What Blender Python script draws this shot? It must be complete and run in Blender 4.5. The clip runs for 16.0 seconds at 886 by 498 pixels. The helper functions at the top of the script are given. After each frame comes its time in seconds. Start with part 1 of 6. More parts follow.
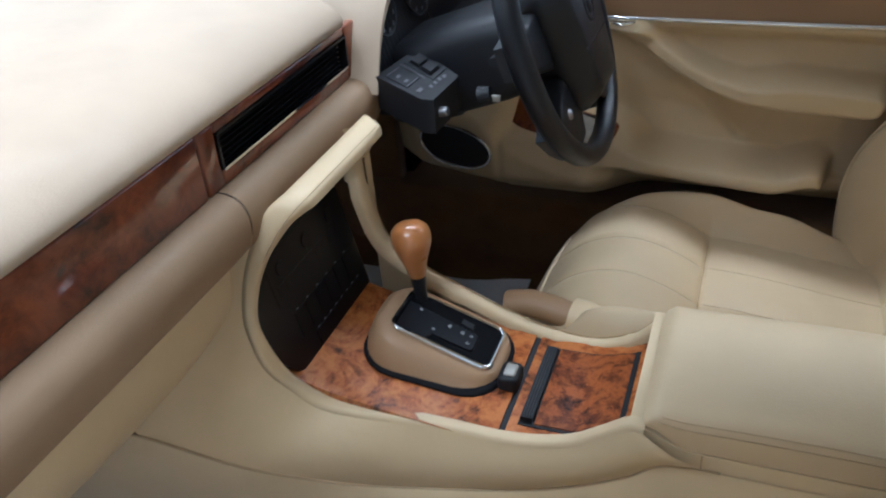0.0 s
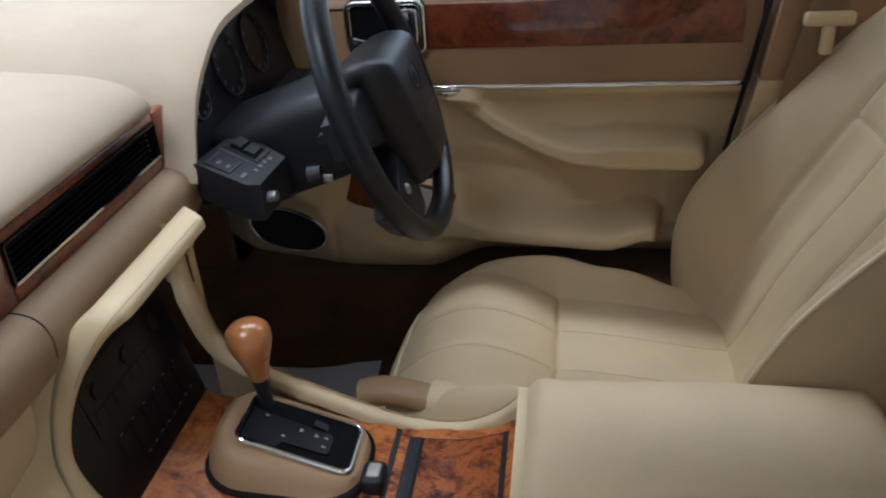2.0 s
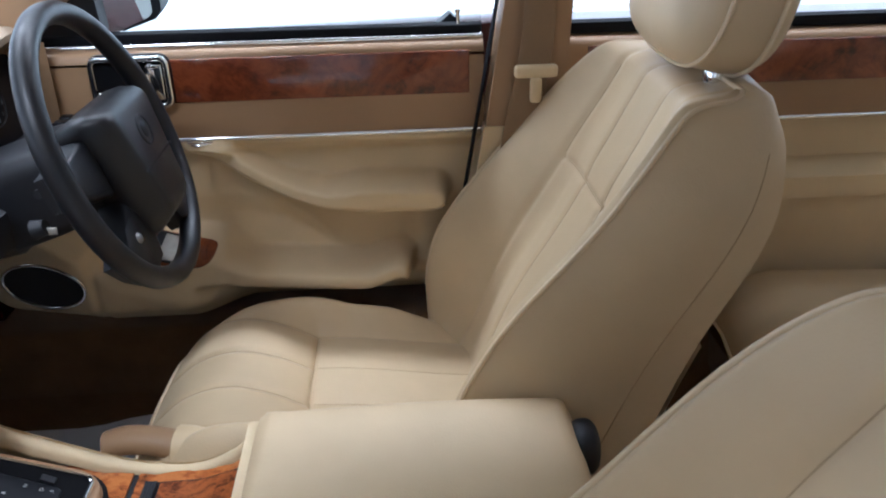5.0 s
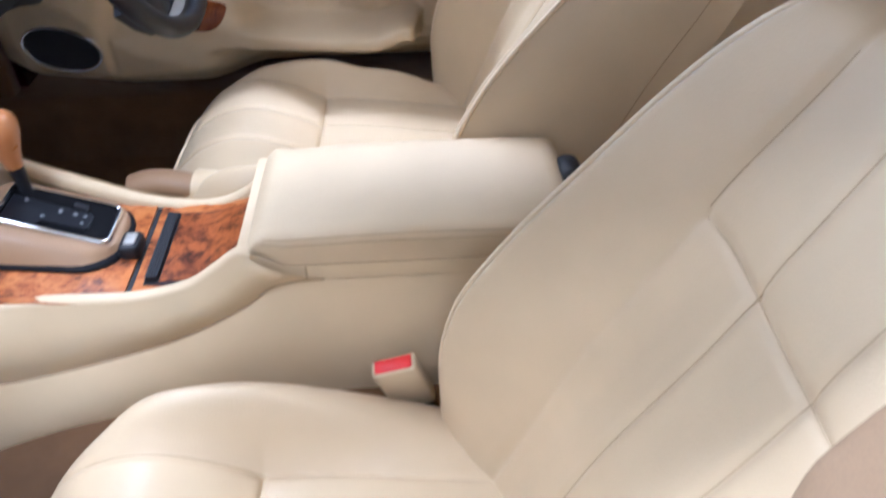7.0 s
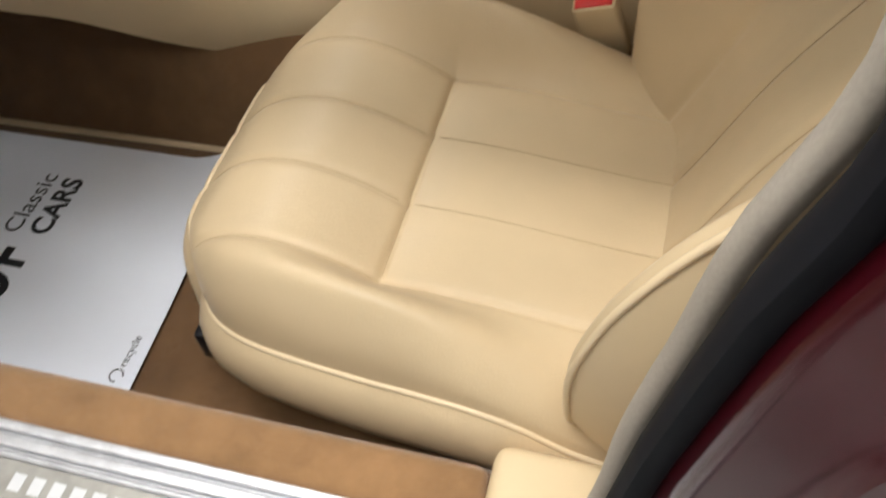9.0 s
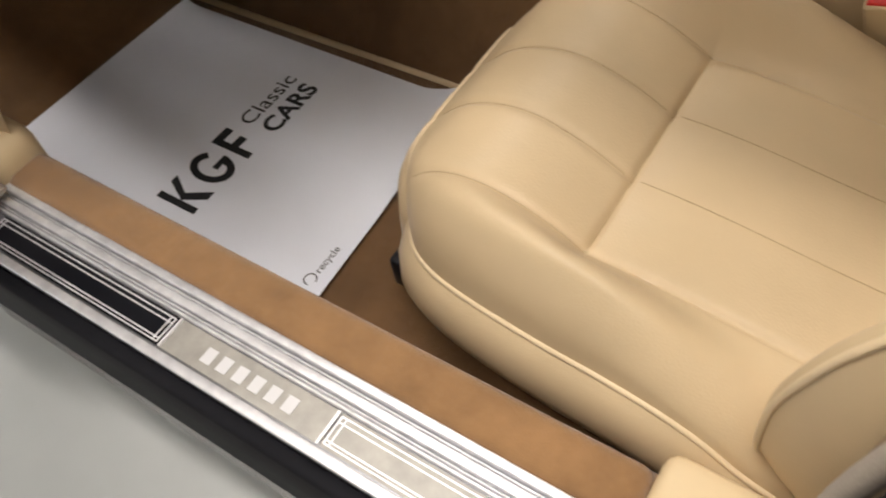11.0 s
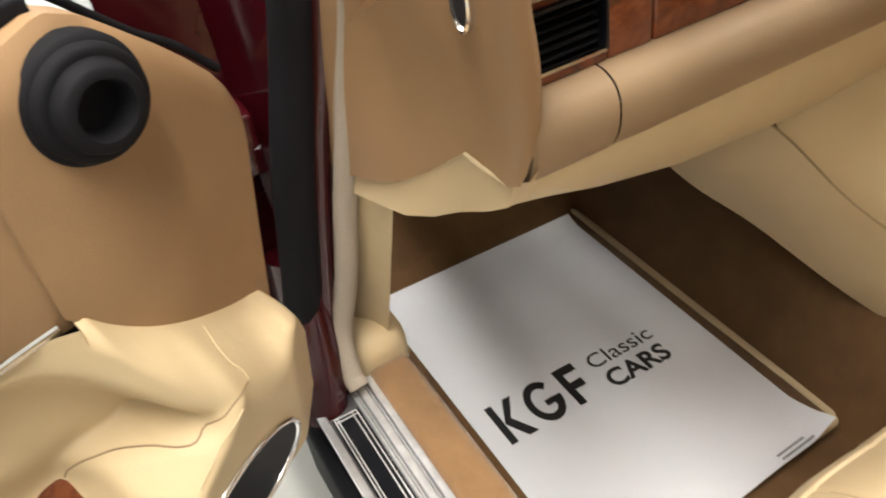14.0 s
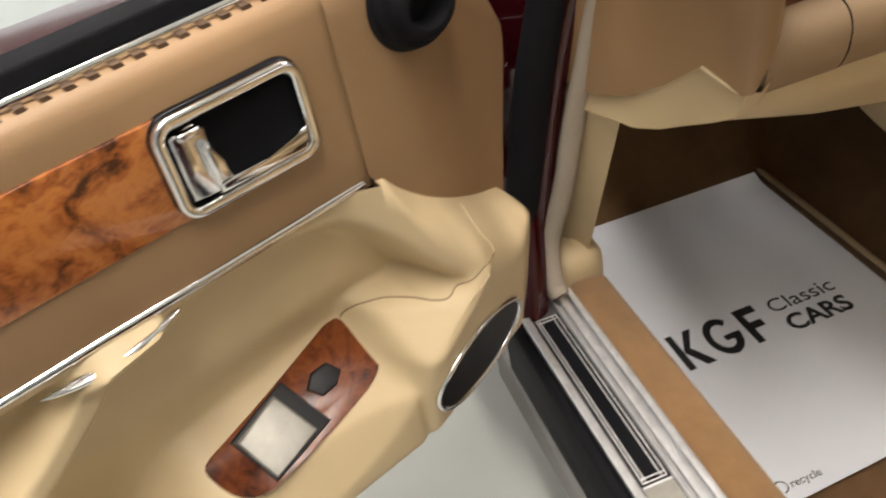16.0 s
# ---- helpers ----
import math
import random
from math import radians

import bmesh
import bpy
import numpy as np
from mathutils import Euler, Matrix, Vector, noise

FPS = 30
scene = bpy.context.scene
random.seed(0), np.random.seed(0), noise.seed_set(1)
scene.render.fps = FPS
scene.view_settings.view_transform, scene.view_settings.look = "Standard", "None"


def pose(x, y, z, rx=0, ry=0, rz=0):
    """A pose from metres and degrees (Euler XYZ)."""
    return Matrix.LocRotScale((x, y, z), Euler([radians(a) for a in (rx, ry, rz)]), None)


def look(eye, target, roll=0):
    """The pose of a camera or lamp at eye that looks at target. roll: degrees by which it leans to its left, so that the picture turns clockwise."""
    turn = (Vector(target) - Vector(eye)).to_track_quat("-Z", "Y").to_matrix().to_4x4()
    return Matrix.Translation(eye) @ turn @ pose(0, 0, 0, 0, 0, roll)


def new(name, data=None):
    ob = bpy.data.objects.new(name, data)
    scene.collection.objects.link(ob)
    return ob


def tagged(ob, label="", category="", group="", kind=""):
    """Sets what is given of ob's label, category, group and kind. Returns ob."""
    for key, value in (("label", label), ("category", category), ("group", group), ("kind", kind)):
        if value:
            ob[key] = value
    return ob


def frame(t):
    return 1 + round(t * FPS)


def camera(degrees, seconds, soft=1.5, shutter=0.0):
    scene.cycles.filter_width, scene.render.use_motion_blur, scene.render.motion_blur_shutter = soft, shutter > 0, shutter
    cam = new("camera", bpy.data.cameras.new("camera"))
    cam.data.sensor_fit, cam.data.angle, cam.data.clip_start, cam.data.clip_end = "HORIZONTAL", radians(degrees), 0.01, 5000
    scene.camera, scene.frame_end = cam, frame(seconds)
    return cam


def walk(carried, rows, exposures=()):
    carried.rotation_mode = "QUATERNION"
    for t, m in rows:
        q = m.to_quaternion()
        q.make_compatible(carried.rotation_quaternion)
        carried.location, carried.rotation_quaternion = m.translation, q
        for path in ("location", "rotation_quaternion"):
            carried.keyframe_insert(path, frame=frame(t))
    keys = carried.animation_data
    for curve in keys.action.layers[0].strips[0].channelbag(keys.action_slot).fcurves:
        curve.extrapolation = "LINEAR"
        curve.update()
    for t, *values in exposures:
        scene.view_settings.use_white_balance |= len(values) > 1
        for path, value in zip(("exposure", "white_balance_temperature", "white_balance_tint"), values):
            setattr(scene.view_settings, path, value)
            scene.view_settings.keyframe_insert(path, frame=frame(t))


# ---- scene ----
cam = camera(56.3, 16.0, soft=1.9, shutter=0.5)
PATH = [
    (0, (0.297, -0.687, 1.322), (-0.348, 0.865, 0.239), -4.8),
    (0.5, (0.282, -0.665, 1.31), (-0.277, 0.957, 0.283), -4.7),
    (1, (0.272, -0.645, 1.299), (-0.198, 1.031, 0.315), -4.6),
    (1.5, (0.268, -0.628, 1.297), (-0.111, 1.082, 0.332), -4.3),
    (2, (0.272, -0.62, 1.298), (-0.013, 1.111, 0.338), -3.8),
    (2.5, (0.285, -0.623, 1.298), (0.092, 1.122, 0.34), -3.3),
    (3, (0.311, -0.633, 1.296), (0.193, 1.134, 0.366), -2.7),
    (3.5, (0.344, -0.639, 1.312), (0.295, 1.147, 0.414), -1.9),
    (4, (0.383, -0.649, 1.332), (0.389, 1.152, 0.464), -1.3),
    (4.2, (0.395, -0.654, 1.333), (0.425, 1.152, 0.474), -1.1),
    (6.3, (0.449, -0.736, 1.269), (0.583, 0.956, 0.211), -1.8),
    (6.5, (0.456, -0.746, 1.28), (0.554, 0.907, 0.157), -1.9),
    (7, (0.451, -0.783, 1.275), (0.468, 0.772, 0.017), -2.4),
    (7.5, (0.457, -0.831, 1.245), (0.354, 0.62, -0.127), -4.3),
    (8, (0.447, -0.902, 1.228), (0.268, 0.448, -0.237), -4.5),
    (8.2, (0.464, -0.918, 1.211), (0.219, 0.396, -0.277), -5.3),
    (8.3, (0.452, -0.927, 1.212), (0.217, 0.366, -0.295), -3.9),
    (8.5, (0.467, -0.929, 1.208), (0.163, 0.301, -0.34), -5.9),
    (8.7, (0.48, -0.944, 1.203), (0.117, 0.251, -0.359), -6.6),
    (9, (0.486, -0.953, 1.164), (0.039, 0.205, -0.404), -7.9),
    (9.2, (0.492, -0.954, 1.154), (-0.006, 0.163, -0.429), -9.0),
    (11.3, (0.442, -0.943, 1.151), (-0.444, -0.075, -0.418), -12.4),
    (11.5, (0.433, -0.933, 1.141), (-0.506, -0.081, -0.406), -13.0),
    (12, (0.399, -0.925, 1.176), (-0.601, -0.109, -0.352), -11.4),
    (12.5, (0.349, -0.914, 1.206), (-0.724, -0.128, -0.288), -9.7),
    (13, (0.323, -0.906, 1.232), (-0.868, -0.159, -0.191), -9.2),
    (13.5, (0.299, -0.9, 1.246), (-1.013, -0.211, -0.097), -9.3),
    (14, (0.282, -0.909, 1.257), (-1.118, -0.283, -0.027), -9.1),
    (14.5, (0.282, -0.93, 1.265), (-1.172, -0.376, 0.008), -9.1),
    (15, (0.3, -0.967, 1.272), (-1.181, -0.492, 0.014), -9.4),
    (15.5, (0.33, -1.011, 1.275), (-1.168, -0.613, 0.01), -10.4),
    (16, (0.385, -1.057, 1.279), (-1.137, -0.744, 0.02), -12.3),
]
EXPOSURES = [(0, -0.27, 4900, 8), (1, -0.35, 4950, 6), (1.5, -0.5, 5050, 7), (2.5, -0.58, 5150, 9), (3.0, -0.32, 5120, 10), (3.5, -0.12, 5050, 11), (4.2, -0.45, 5150, 11), (6.3, 0.95, 4700, 16), (7.0, 0.75, 4680, 17), (7.5, 0.40, 4700, 17), (8.2, -0.25, 5850, 11), (9.2, -0.33, 6000, 10), (11.3, -0.54, 6480, 15), (12.0, -0.52, 6500, 14), (12.6, -0.42, 6520, 13), (13, -0.16, 6500, 12), (13.6, 0.13, 6520, 11), (14.5, 0.2, 6550, 10), (15.2, 0.0, 6550, 11), (16, -0.42, 6600, 12)]
walk(cam, [(t, look(eye, target, roll)) for t, eye, target, roll in PATH], exposures=EXPOSURES)

# ---------------------------------------------------------------- world and light
world = bpy.data.worlds.new("showroom_air")
world.use_nodes = True
scene.world = world
wbg = world.node_tree.nodes["Background"]
wbg.inputs["Color"].default_value = (1.0, 0.97, 0.92, 1)
wbg.inputs["Strength"].default_value = 0.05


def area_lamp(name, m, sx, sy, power, color):
    d = bpy.data.lights.new(name, "AREA")
    d.shape, d.size, d.size_y, d.energy, d.color = "RECTANGLE", sx, sy, power, color
    ob = new(name, d)
    ob.matrix_basis = m
    return ob


# unseen lamps under the ceiling, placed and powered to suit the cabin's brightness
LAMP = (1.0, 0.95, 0.87)
area_lamp("unseen_ceiling_lamp", pose(0.15, -1.02, 3.3), 2.4, 0.25, 120, LAMP)
area_lamp("unseen_ceiling_lamp", pose(0.2, 1.75, 3.3), 5.0, 0.25, 140, LAMP)
# weaker fills: console side, through the windscreen, open door card
area_lamp("unseen_ceiling_lamp", pose(-0.2, -1.7, 3.3), 3.0, 0.25, 38, LAMP)
area_lamp("unseen_ceiling_lamp", pose(-1.35, 1.2, 3.3, 0, 0, 90), 2.4, 0.3, 22, LAMP)
area_lamp("unseen_ceiling_lamp", pose(1.75, -1.6, 3.3, 0, 0, 90), 1.6, 0.3, 12, LAMP)
scene.view_settings.exposure = 0.0


# ---------------------------------------------------------------- materials
def mat(name, color, rough=0.5, metal=0.0, coat=0.0, spec=0.5):
    m = bpy.data.materials.new(name)
    m.use_nodes = True
    b = m.node_tree.nodes["Principled BSDF"]
    b.inputs["Base Color"].default_value = (*color, 1)
    b.inputs["Roughness"].default_value = rough
    b.inputs["Metallic"].default_value = metal
    b.inputs["Coat Weight"].default_value = coat
    b.inputs["Coat Roughness"].default_value = 0.06
    b.inputs["Specular IOR Level"].default_value = spec
    return m


def nod(m, kind, **inputs):
    n = m.node_tree.nodes.new(kind)
    for k, v in inputs.items():
        n.inputs[k.replace("_", " ")].default_value = v
    return n


def wire(m, a, ao, b, bi):
    m.node_tree.links.new(a.outputs[ao], b.inputs[bi])


def coords(m, scale=(1, 1, 1)):
    tc = m.node_tree.nodes.new("ShaderNodeTexCoord")
    mp = m.node_tree.nodes.new("ShaderNodeMapping")
    mp.inputs["Scale"].default_value = scale
    wire(m, tc, "Object", mp, "Vector")
    return mp


def ramp(m, stops):
    r = m.node_tree.nodes.new("ShaderNodeValToRGB")
    cr = r.color_ramp
    while len(cr.elements) < len(stops):
        cr.elements.new(0.5)
    for e, (p, c) in zip(cr.elements, stops):
        e.position, e.color = p, (*c, 1)
    return r


def leather(name, color, rough=0.42, grain=420.0, depth=0.0006, var=0.10):
    m = mat(name, color, rough, coat=0.03, spec=0.38)
    b = m.node_tree.nodes["Principled BSDF"]
    mp = coords(m)
    big = nod(m, "ShaderNodeTexNoise", Scale=6.0, Detail=4.0)
    wire(m, mp, "Vector", big, "Vector")
    dark = tuple(c * (1 - var) for c in color)
    light = tuple(min(1, c * (1 + var * 0.6)) for c in color)
    r = ramp(m, [(0.3, dark), (0.7, light)])
    wire(m, big, "Fac", r, "Fac")
    wire(m, r, "Color", b, "Base Color")
    vor = nod(m, "ShaderNodeTexVoronoi", Scale=grain)
    wire(m, mp, "Vector", vor, "Vector")
    fine = nod(m, "ShaderNodeTexNoise", Scale=28.0, Detail=5.0)
    wire(m, mp, "Vector", fine, "Vector")
    b1 = nod(m, "ShaderNodeBump", Strength=0.25, Distance=depth)
    wire(m, vor, "Distance", b1, "Height")
    b2 = nod(m, "ShaderNodeBump", Strength=0.25, Distance=0.003)
    wire(m, fine, "Fac", b2, "Height")
    wire(m, b1, "Normal", b2, "Normal")
    wire(m, b2, "Normal", b, "Normal")
    rr = nod(m, "ShaderNodeMapRange")
    rr.inputs["To Min"].default_value, rr.inputs["To Max"].default_value = rough - 0.06, rough + 0.1
    wire(m, fine, "Fac", rr, "Value")
    wire(m, rr, "Result", b, "Roughness")
    return m


def burl(name, dark, mid, light, scale=9.0):
    m = mat(name, mid, 0.3, coat=1.0, spec=0.2)
    b = m.node_tree.nodes["Principled BSDF"]
    mp = coords(m)
    n1 = nod(m, "ShaderNodeTexNoise", Scale=scale, Detail=6.0, Roughness=0.62, Distortion=1.6)
    wire(m, mp, "Vector", n1, "Vector")
    n2 = nod(m, "ShaderNodeTexNoise", Scale=scale * 5, Detail=5.0, Roughness=0.7, Distortion=0.8)
    wire(m, mp, "Vector", n2, "Vector")
    mx = m.node_tree.nodes.new("ShaderNodeMix")
    mx.inputs["Factor"].default_value = 0.35
    wire(m, n1, "Fac", mx, "A")
    wire(m, n2, "Fac", mx, "B")
    r = ramp(m, [(0.38, dark), (0.475, mid), (0.56, light), (0.66, mid)])
    wire(m, mx, "Result", r, "Fac")
    wire(m, r, "Color", b, "Base Color")
    return m


def carpet(name, color):
    m = mat(name, color, 0.95, spec=0.1)
    b = m.node_tree.nodes["Principled BSDF"]
    mp = coords(m)
    f = nod(m, "ShaderNodeTexNoise", Scale=900.0, Detail=2.0)
    g = nod(m, "ShaderNodeTexNoise", Scale=14.0, Detail=5.0, Roughness=0.65)
    wire(m, mp, "Vector", f, "Vector")
    wire(m, mp, "Vector", g, "Vector")
    r = ramp(m, [(0.30, tuple(c * 0.80 for c in color)), (0.5, color), (0.70, tuple(c * 1.22 for c in color))])
    wire(m, g, "Fac", r, "Fac")
    wire(m, r, "Color", b, "Base Color")
    bp = nod(m, "ShaderNodeBump", Strength=0.7, Distance=0.002)
    wire(m, f, "Fac", bp, "Height")
    wire(m, bp, "Normal", b, "Normal")
    b.inputs["Sheen Weight"].default_value = 0.3
    return m


def worn(name, color, rough, metal=0.0, coat=0.0, scale=40.0, bump=0.0003, var=0.12):
    m = mat(name, color, rough, metal, coat)
    b = m.node_tree.nodes["Principled BSDF"]
    mp = coords(m)
    n = nod(m, "ShaderNodeTexNoise", Scale=scale, Detail=6.0)
    wire(m, mp, "Vector", n, "Vector")
    r = ramp(m, [(0.3, tuple(c * (1 - var) for c in color)), (0.7, tuple(min(1, c * (1 + var)) for c in color))])
    wire(m, n, "Fac", r, "Fac")
    wire(m, r, "Color", b, "Base Color")
    bp = nod(m, "ShaderNodeBump", Strength=0.3, Distance=bump)
    wire(m, n, "Fac", bp, "Height")
    wire(m, bp, "Normal", b, "Normal")
    rr = nod(m, "ShaderNodeMapRange")
    rr.inputs["To Min"].default_value, rr.inputs["To Max"].default_value = max(0.02, rough - 0.05), rough + 0.08
    wire(m, n, "Fac", rr, "Value")
    wire(m, rr, "Result", b, "Roughness")
    return m


CREAM = leather("cream_leather", (0.57, 0.438, 0.265), rough=0.47)
TRIM = leather("cream_trim", (0.64, 0.50, 0.30), rough=0.5, grain=600)
PIPE = leather("cream_piping", (0.68, 0.54, 0.34), rough=0.45)
STITCH = mat("seam_thread", (0.42, 0.31, 0.18), 0.8)
TAN = leather("tan_leather", (0.325, 0.199, 0.103), rough=0.48, grain=500)
PAD = leather("dash_pad", (0.46, 0.363, 0.258), rough=0.7, grain=500)
KNEE = leather("beige_brown_leather", (0.318, 0.216, 0.127), rough=0.5, grain=500)
WALNUT = burl("burr_walnut_dark", (0.035, 0.008, 0.003), (0.14, 0.030, 0.010), (0.22, 0.055, 0.018), 7.0)
BURL = burl("burr_walnut_light", (0.05, 0.012, 0.004), (0.34, 0.10, 0.023), (0.50, 0.18, 0.047), 16.0)
PLATEWOOD = burl("burr_walnut_plate", (0.028, 0.007, 0.003), (0.12, 0.028, 0.008), (0.20, 0.054, 0.014), 14.0)
PLATEWOOD.node_tree.nodes["Principled BSDF"].inputs["Coat Weight"].default_value = 0.3
PLATEWOOD.node_tree.nodes["Principled BSDF"].inputs["Coat Roughness"].default_value = 0.22
LIDWOOD = burl("burr_walnut_lid", (0.022, 0.006, 0.003), (0.16, 0.042, 0.012), (0.32, 0.095, 0.022), 22.0)
KNOBWOOD = worn("turned_wood", (0.42, 0.17, 0.05), 0.28, coat=0.8, scale=22.0)
CARPET = carpet("brown_carpet", (0.16, 0.085, 0.035))
CARPET2 = carpet("tan_carpet", (0.27, 0.15, 0.065))
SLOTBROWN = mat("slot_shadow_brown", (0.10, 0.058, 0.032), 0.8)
MATTEBLACK = mat("matte_black", (0.006, 0.006, 0.007), 0.9, spec=0.08)
BLACK = worn("black_plastic", (0.008, 0.0085, 0.011), 0.5)
BLACK.node_tree.nodes["Principled BSDF"].inputs["Specular IOR Level"].default_value = 0.35
GLOSSBLACK = worn("black_gloss_panel", (0.005, 0.0055, 0.008), 0.28, scale=12.0)
GLOSSBLACK.node_tree.nodes["Principled BSDF"].inputs["Specular IOR Level"].default_value = 0.3
RUBBER = worn("black_rubber", (0.008, 0.008, 0.010), 0.75, scale=80.0)
RUBBER.node_tree.nodes["Principled BSDF"].inputs["Specular IOR Level"].default_value = 0.14
WHEEL = leather("black_leather", (0.009, 0.0098, 0.013), rough=0.36, grain=700)
CHROME = worn("chrome", (0.82, 0.82, 0.82), 0.09, metal=1.0, scale=30.0, bump=0.0001, var=0.05)
ALU = worn("brushed_aluminium", (0.88, 0.88, 0.90), 0.42, metal=0.7, scale=60.0)
DARKALU = worn("dark_aluminium", (0.30, 0.30, 0.31), 0.4, metal=0.9, scale=60.0)
PLATEALU = worn("satin_aluminium", (0.36, 0.345, 0.31), 0.5, metal=0.6, scale=60.0)
MAROON = worn("maroon_paint", (0.034, 0.0022, 0.0045), 0.14, coat=0.2, scale=8.0)
MAROON.node_tree.nodes["Principled BSDF"].inputs["Specular IOR Level"].default_value = 0.35
FELT = worn("beige_welt", (0.37, 0.315, 0.255), 0.9, scale=500.0, bump=0.0002, var=0.07)
PAPER = worn("white_paper", (0.84, 0.86, 0.92), 0.34, scale=6.0, bump=0.002, var=0.03)
INK = mat("black_ink", (0.012, 0.012, 0.014), 0.6)
GREYINK = mat("grey_ink", (0.25, 0.25, 0.27), 0.6)
DIMINK = mat("dim_print", (0.11, 0.11, 0.12), 0.6)
WHITEINK = mat("white_print", (0.6, 0.6, 0.6), 0.6)
RED = mat("red_plastic", (0.62, 0.02, 0.015), 0.4)
BELT = worn("tan_webbing", (0.205, 0.130, 0.066), 0.75, scale=500.0, bump=0.0002, var=0.06)
FLOORPAINT = worn("showroom_floor_paint", (0.62, 0.63, 0.60), 0.22, scale=3.0, bump=0.0004, var=0.06)
WALLWHITE = worn("white_wall_paint", (0.80, 0.80, 0.78), 0.7, scale=4.0, var=0.03)
# white wall paint made to glow, so the car windows look out on white
BRIGHTWALL = worn("glowing_white_wall", (0.85, 0.86, 0.86), 0.7, scale=4.0, var=0.02)
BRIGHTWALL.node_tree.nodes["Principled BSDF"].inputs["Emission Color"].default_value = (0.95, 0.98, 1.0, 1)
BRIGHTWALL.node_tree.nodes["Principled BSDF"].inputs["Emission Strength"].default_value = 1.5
HEADLINER = worn("headliner_cloth", (0.45, 0.37, 0.27), 0.95, scale=250.0)
GLASS = bpy.data.materials.new("window_glass")
GLASS.use_nodes = True
_g = GLASS.node_tree.nodes["Principled BSDF"]
_g.inputs["Base Color"].default_value = (0.93, 0.97, 0.95, 1)
_g.inputs["Roughness"].default_value = 0.0
_g.inputs["Transmission Weight"].default_value = 1.0
_g.inputs["IOR"].default_value = 1.05
MIRROR = mat("mirror_glass", (0.85, 0.87, 0.88), 0.02, metal=1.0)


# ---------------------------------------------------------------- mesh helpers
def smooth01(t):
    t = max(0.0, min(1.0, t))
    return t * t * (3 - 2 * t)


def table(x, xs, ys):
    return float(np.interp(x, xs, ys))


def bend(x, xs, ys):
    """A smooth curve through a table."""
    if x <= xs[0]:
        return ys[0]
    if x >= xs[-1]:
        return ys[-1]
    i = max(k for k in range(len(xs) - 1) if xs[k] <= x)
    tang = lambda k: (ys[min(k + 1, len(xs) - 1)] - ys[max(k - 1, 0)]) / (xs[min(k + 1, len(xs) - 1)] - xs[max(k - 1, 0)])
    h = xs[i + 1] - xs[i]
    t = (x - xs[i]) / h
    return (2 * t ** 3 - 3 * t * t + 1) * ys[i] + (t ** 3 - 2 * t * t + t) * h * tang(i) + (3 * t * t - 2 * t ** 3) * ys[i + 1] + (t ** 3 - t * t) * h * tang(i + 1)


def thing(name, label, category, at=(0, 0, 0), group="", kind=""):
    ob = new(name)
    ob.empty_display_size = 0.05
    ob.location = at
    return tagged(ob, label, category, group, kind)


def part(name, bm, material, parent=None, label="", smooth=True, kind=""):
    bmesh.ops.recalc_face_normals(bm, faces=bm.faces)
    me = bpy.data.meshes.new(name)
    bm.to_mesh(me)
    bm.free()
    if smooth:
        for p in me.polygons:
            p.use_smooth = True
        me.set_sharp_from_angle(angle=radians(50))
    me.materials.append(material)
    ob = new(name, me)
    if parent:
        ob.parent = parent
        if parent.parent is None:
            ob.matrix_parent_inverse = Matrix.Translation(parent.matrix_basis.translation).inverted()
    return tagged(ob, label, kind=kind)


def structure(name, bm, material, label, category, smooth=True):
    return tagged(part(name, bm, material, None, "", smooth), label, category, kind="structure")


def surf(rows, close=False):
    """A sheet through rows of points."""
    bm = bmesh.new()
    vs = [[bm.verts.new(p) for p in r] for r in rows]
    n = len(rows[0])
    for a, b in zip(vs, vs[1:]):
        for j in range(n if close else n - 1):
            k = (j + 1) % n
            try:
                bm.faces.new((a[j], a[k], b[k], b[j]))
            except ValueError:
                pass
    return bm


def solid(rows, thick):
    """A sheet with thickness, by a vector or a distance along z."""
    tv = Vector(thick)
    bm = surf(rows)
    geo = bmesh.ops.extrude_face_region(bm, geom=bm.faces[:])
    bmesh.ops.translate(bm, verts=[g for g in geo["geom"] if isinstance(g, bmesh.types.BMVert)], vec=tv)
    return bm


def grid(fn, nu, nv):
    return surf([[fn(i / nu, j / nv) for j in range(nv + 1)] for i in range(nu + 1)])


def rbox(x0, x1, y0, y1, z0, z1, r=0.004, seg=2, m=None):
    bm = bmesh.new()
    bmesh.ops.create_cube(bm, size=1.0)
    for v in bm.verts:
        v.co = Vector(((x0 + x1) / 2 + v.co.x * (x1 - x0), (y0 + y1) / 2 + v.co.y * (y1 - y0), (z0 + z1) / 2 + v.co.z * (z1 - z0)))
    if r > 0:
        bmesh.ops.bevel(bm, geom=bm.edges[:], offset=r, segments=seg, affect="EDGES", profile=0.5)
    if m is not None:
        bm.transform(m)
    return bm


def prism(outline, d0, d1, place, r=0.0, seg=2):
    """An outline (a, b) pushed from depth d0 to d1; place(a, b, d) gives the point."""
    bm = bmesh.new()
    lo = [bm.verts.new(Vector((a, b, d0))) for a, b in outline]
    hi = [bm.verts.new(Vector((a, b, d1))) for a, b in outline]
    bm.faces.new(lo[::-1])
    top = bm.faces.new(hi)
    n = len(outline)
    for i in range(n):
        bm.faces.new((lo[i], lo[(i + 1) % n], hi[(i + 1) % n], hi[i]))
    if r > 0:
        bmesh.ops.bevel(bm, geom=list(top.edges), offset=r, segments=seg, affect="EDGES", profile=0.5)
    for v in bm.verts:
        v.co = Vector(place(*v.co))
    return bm


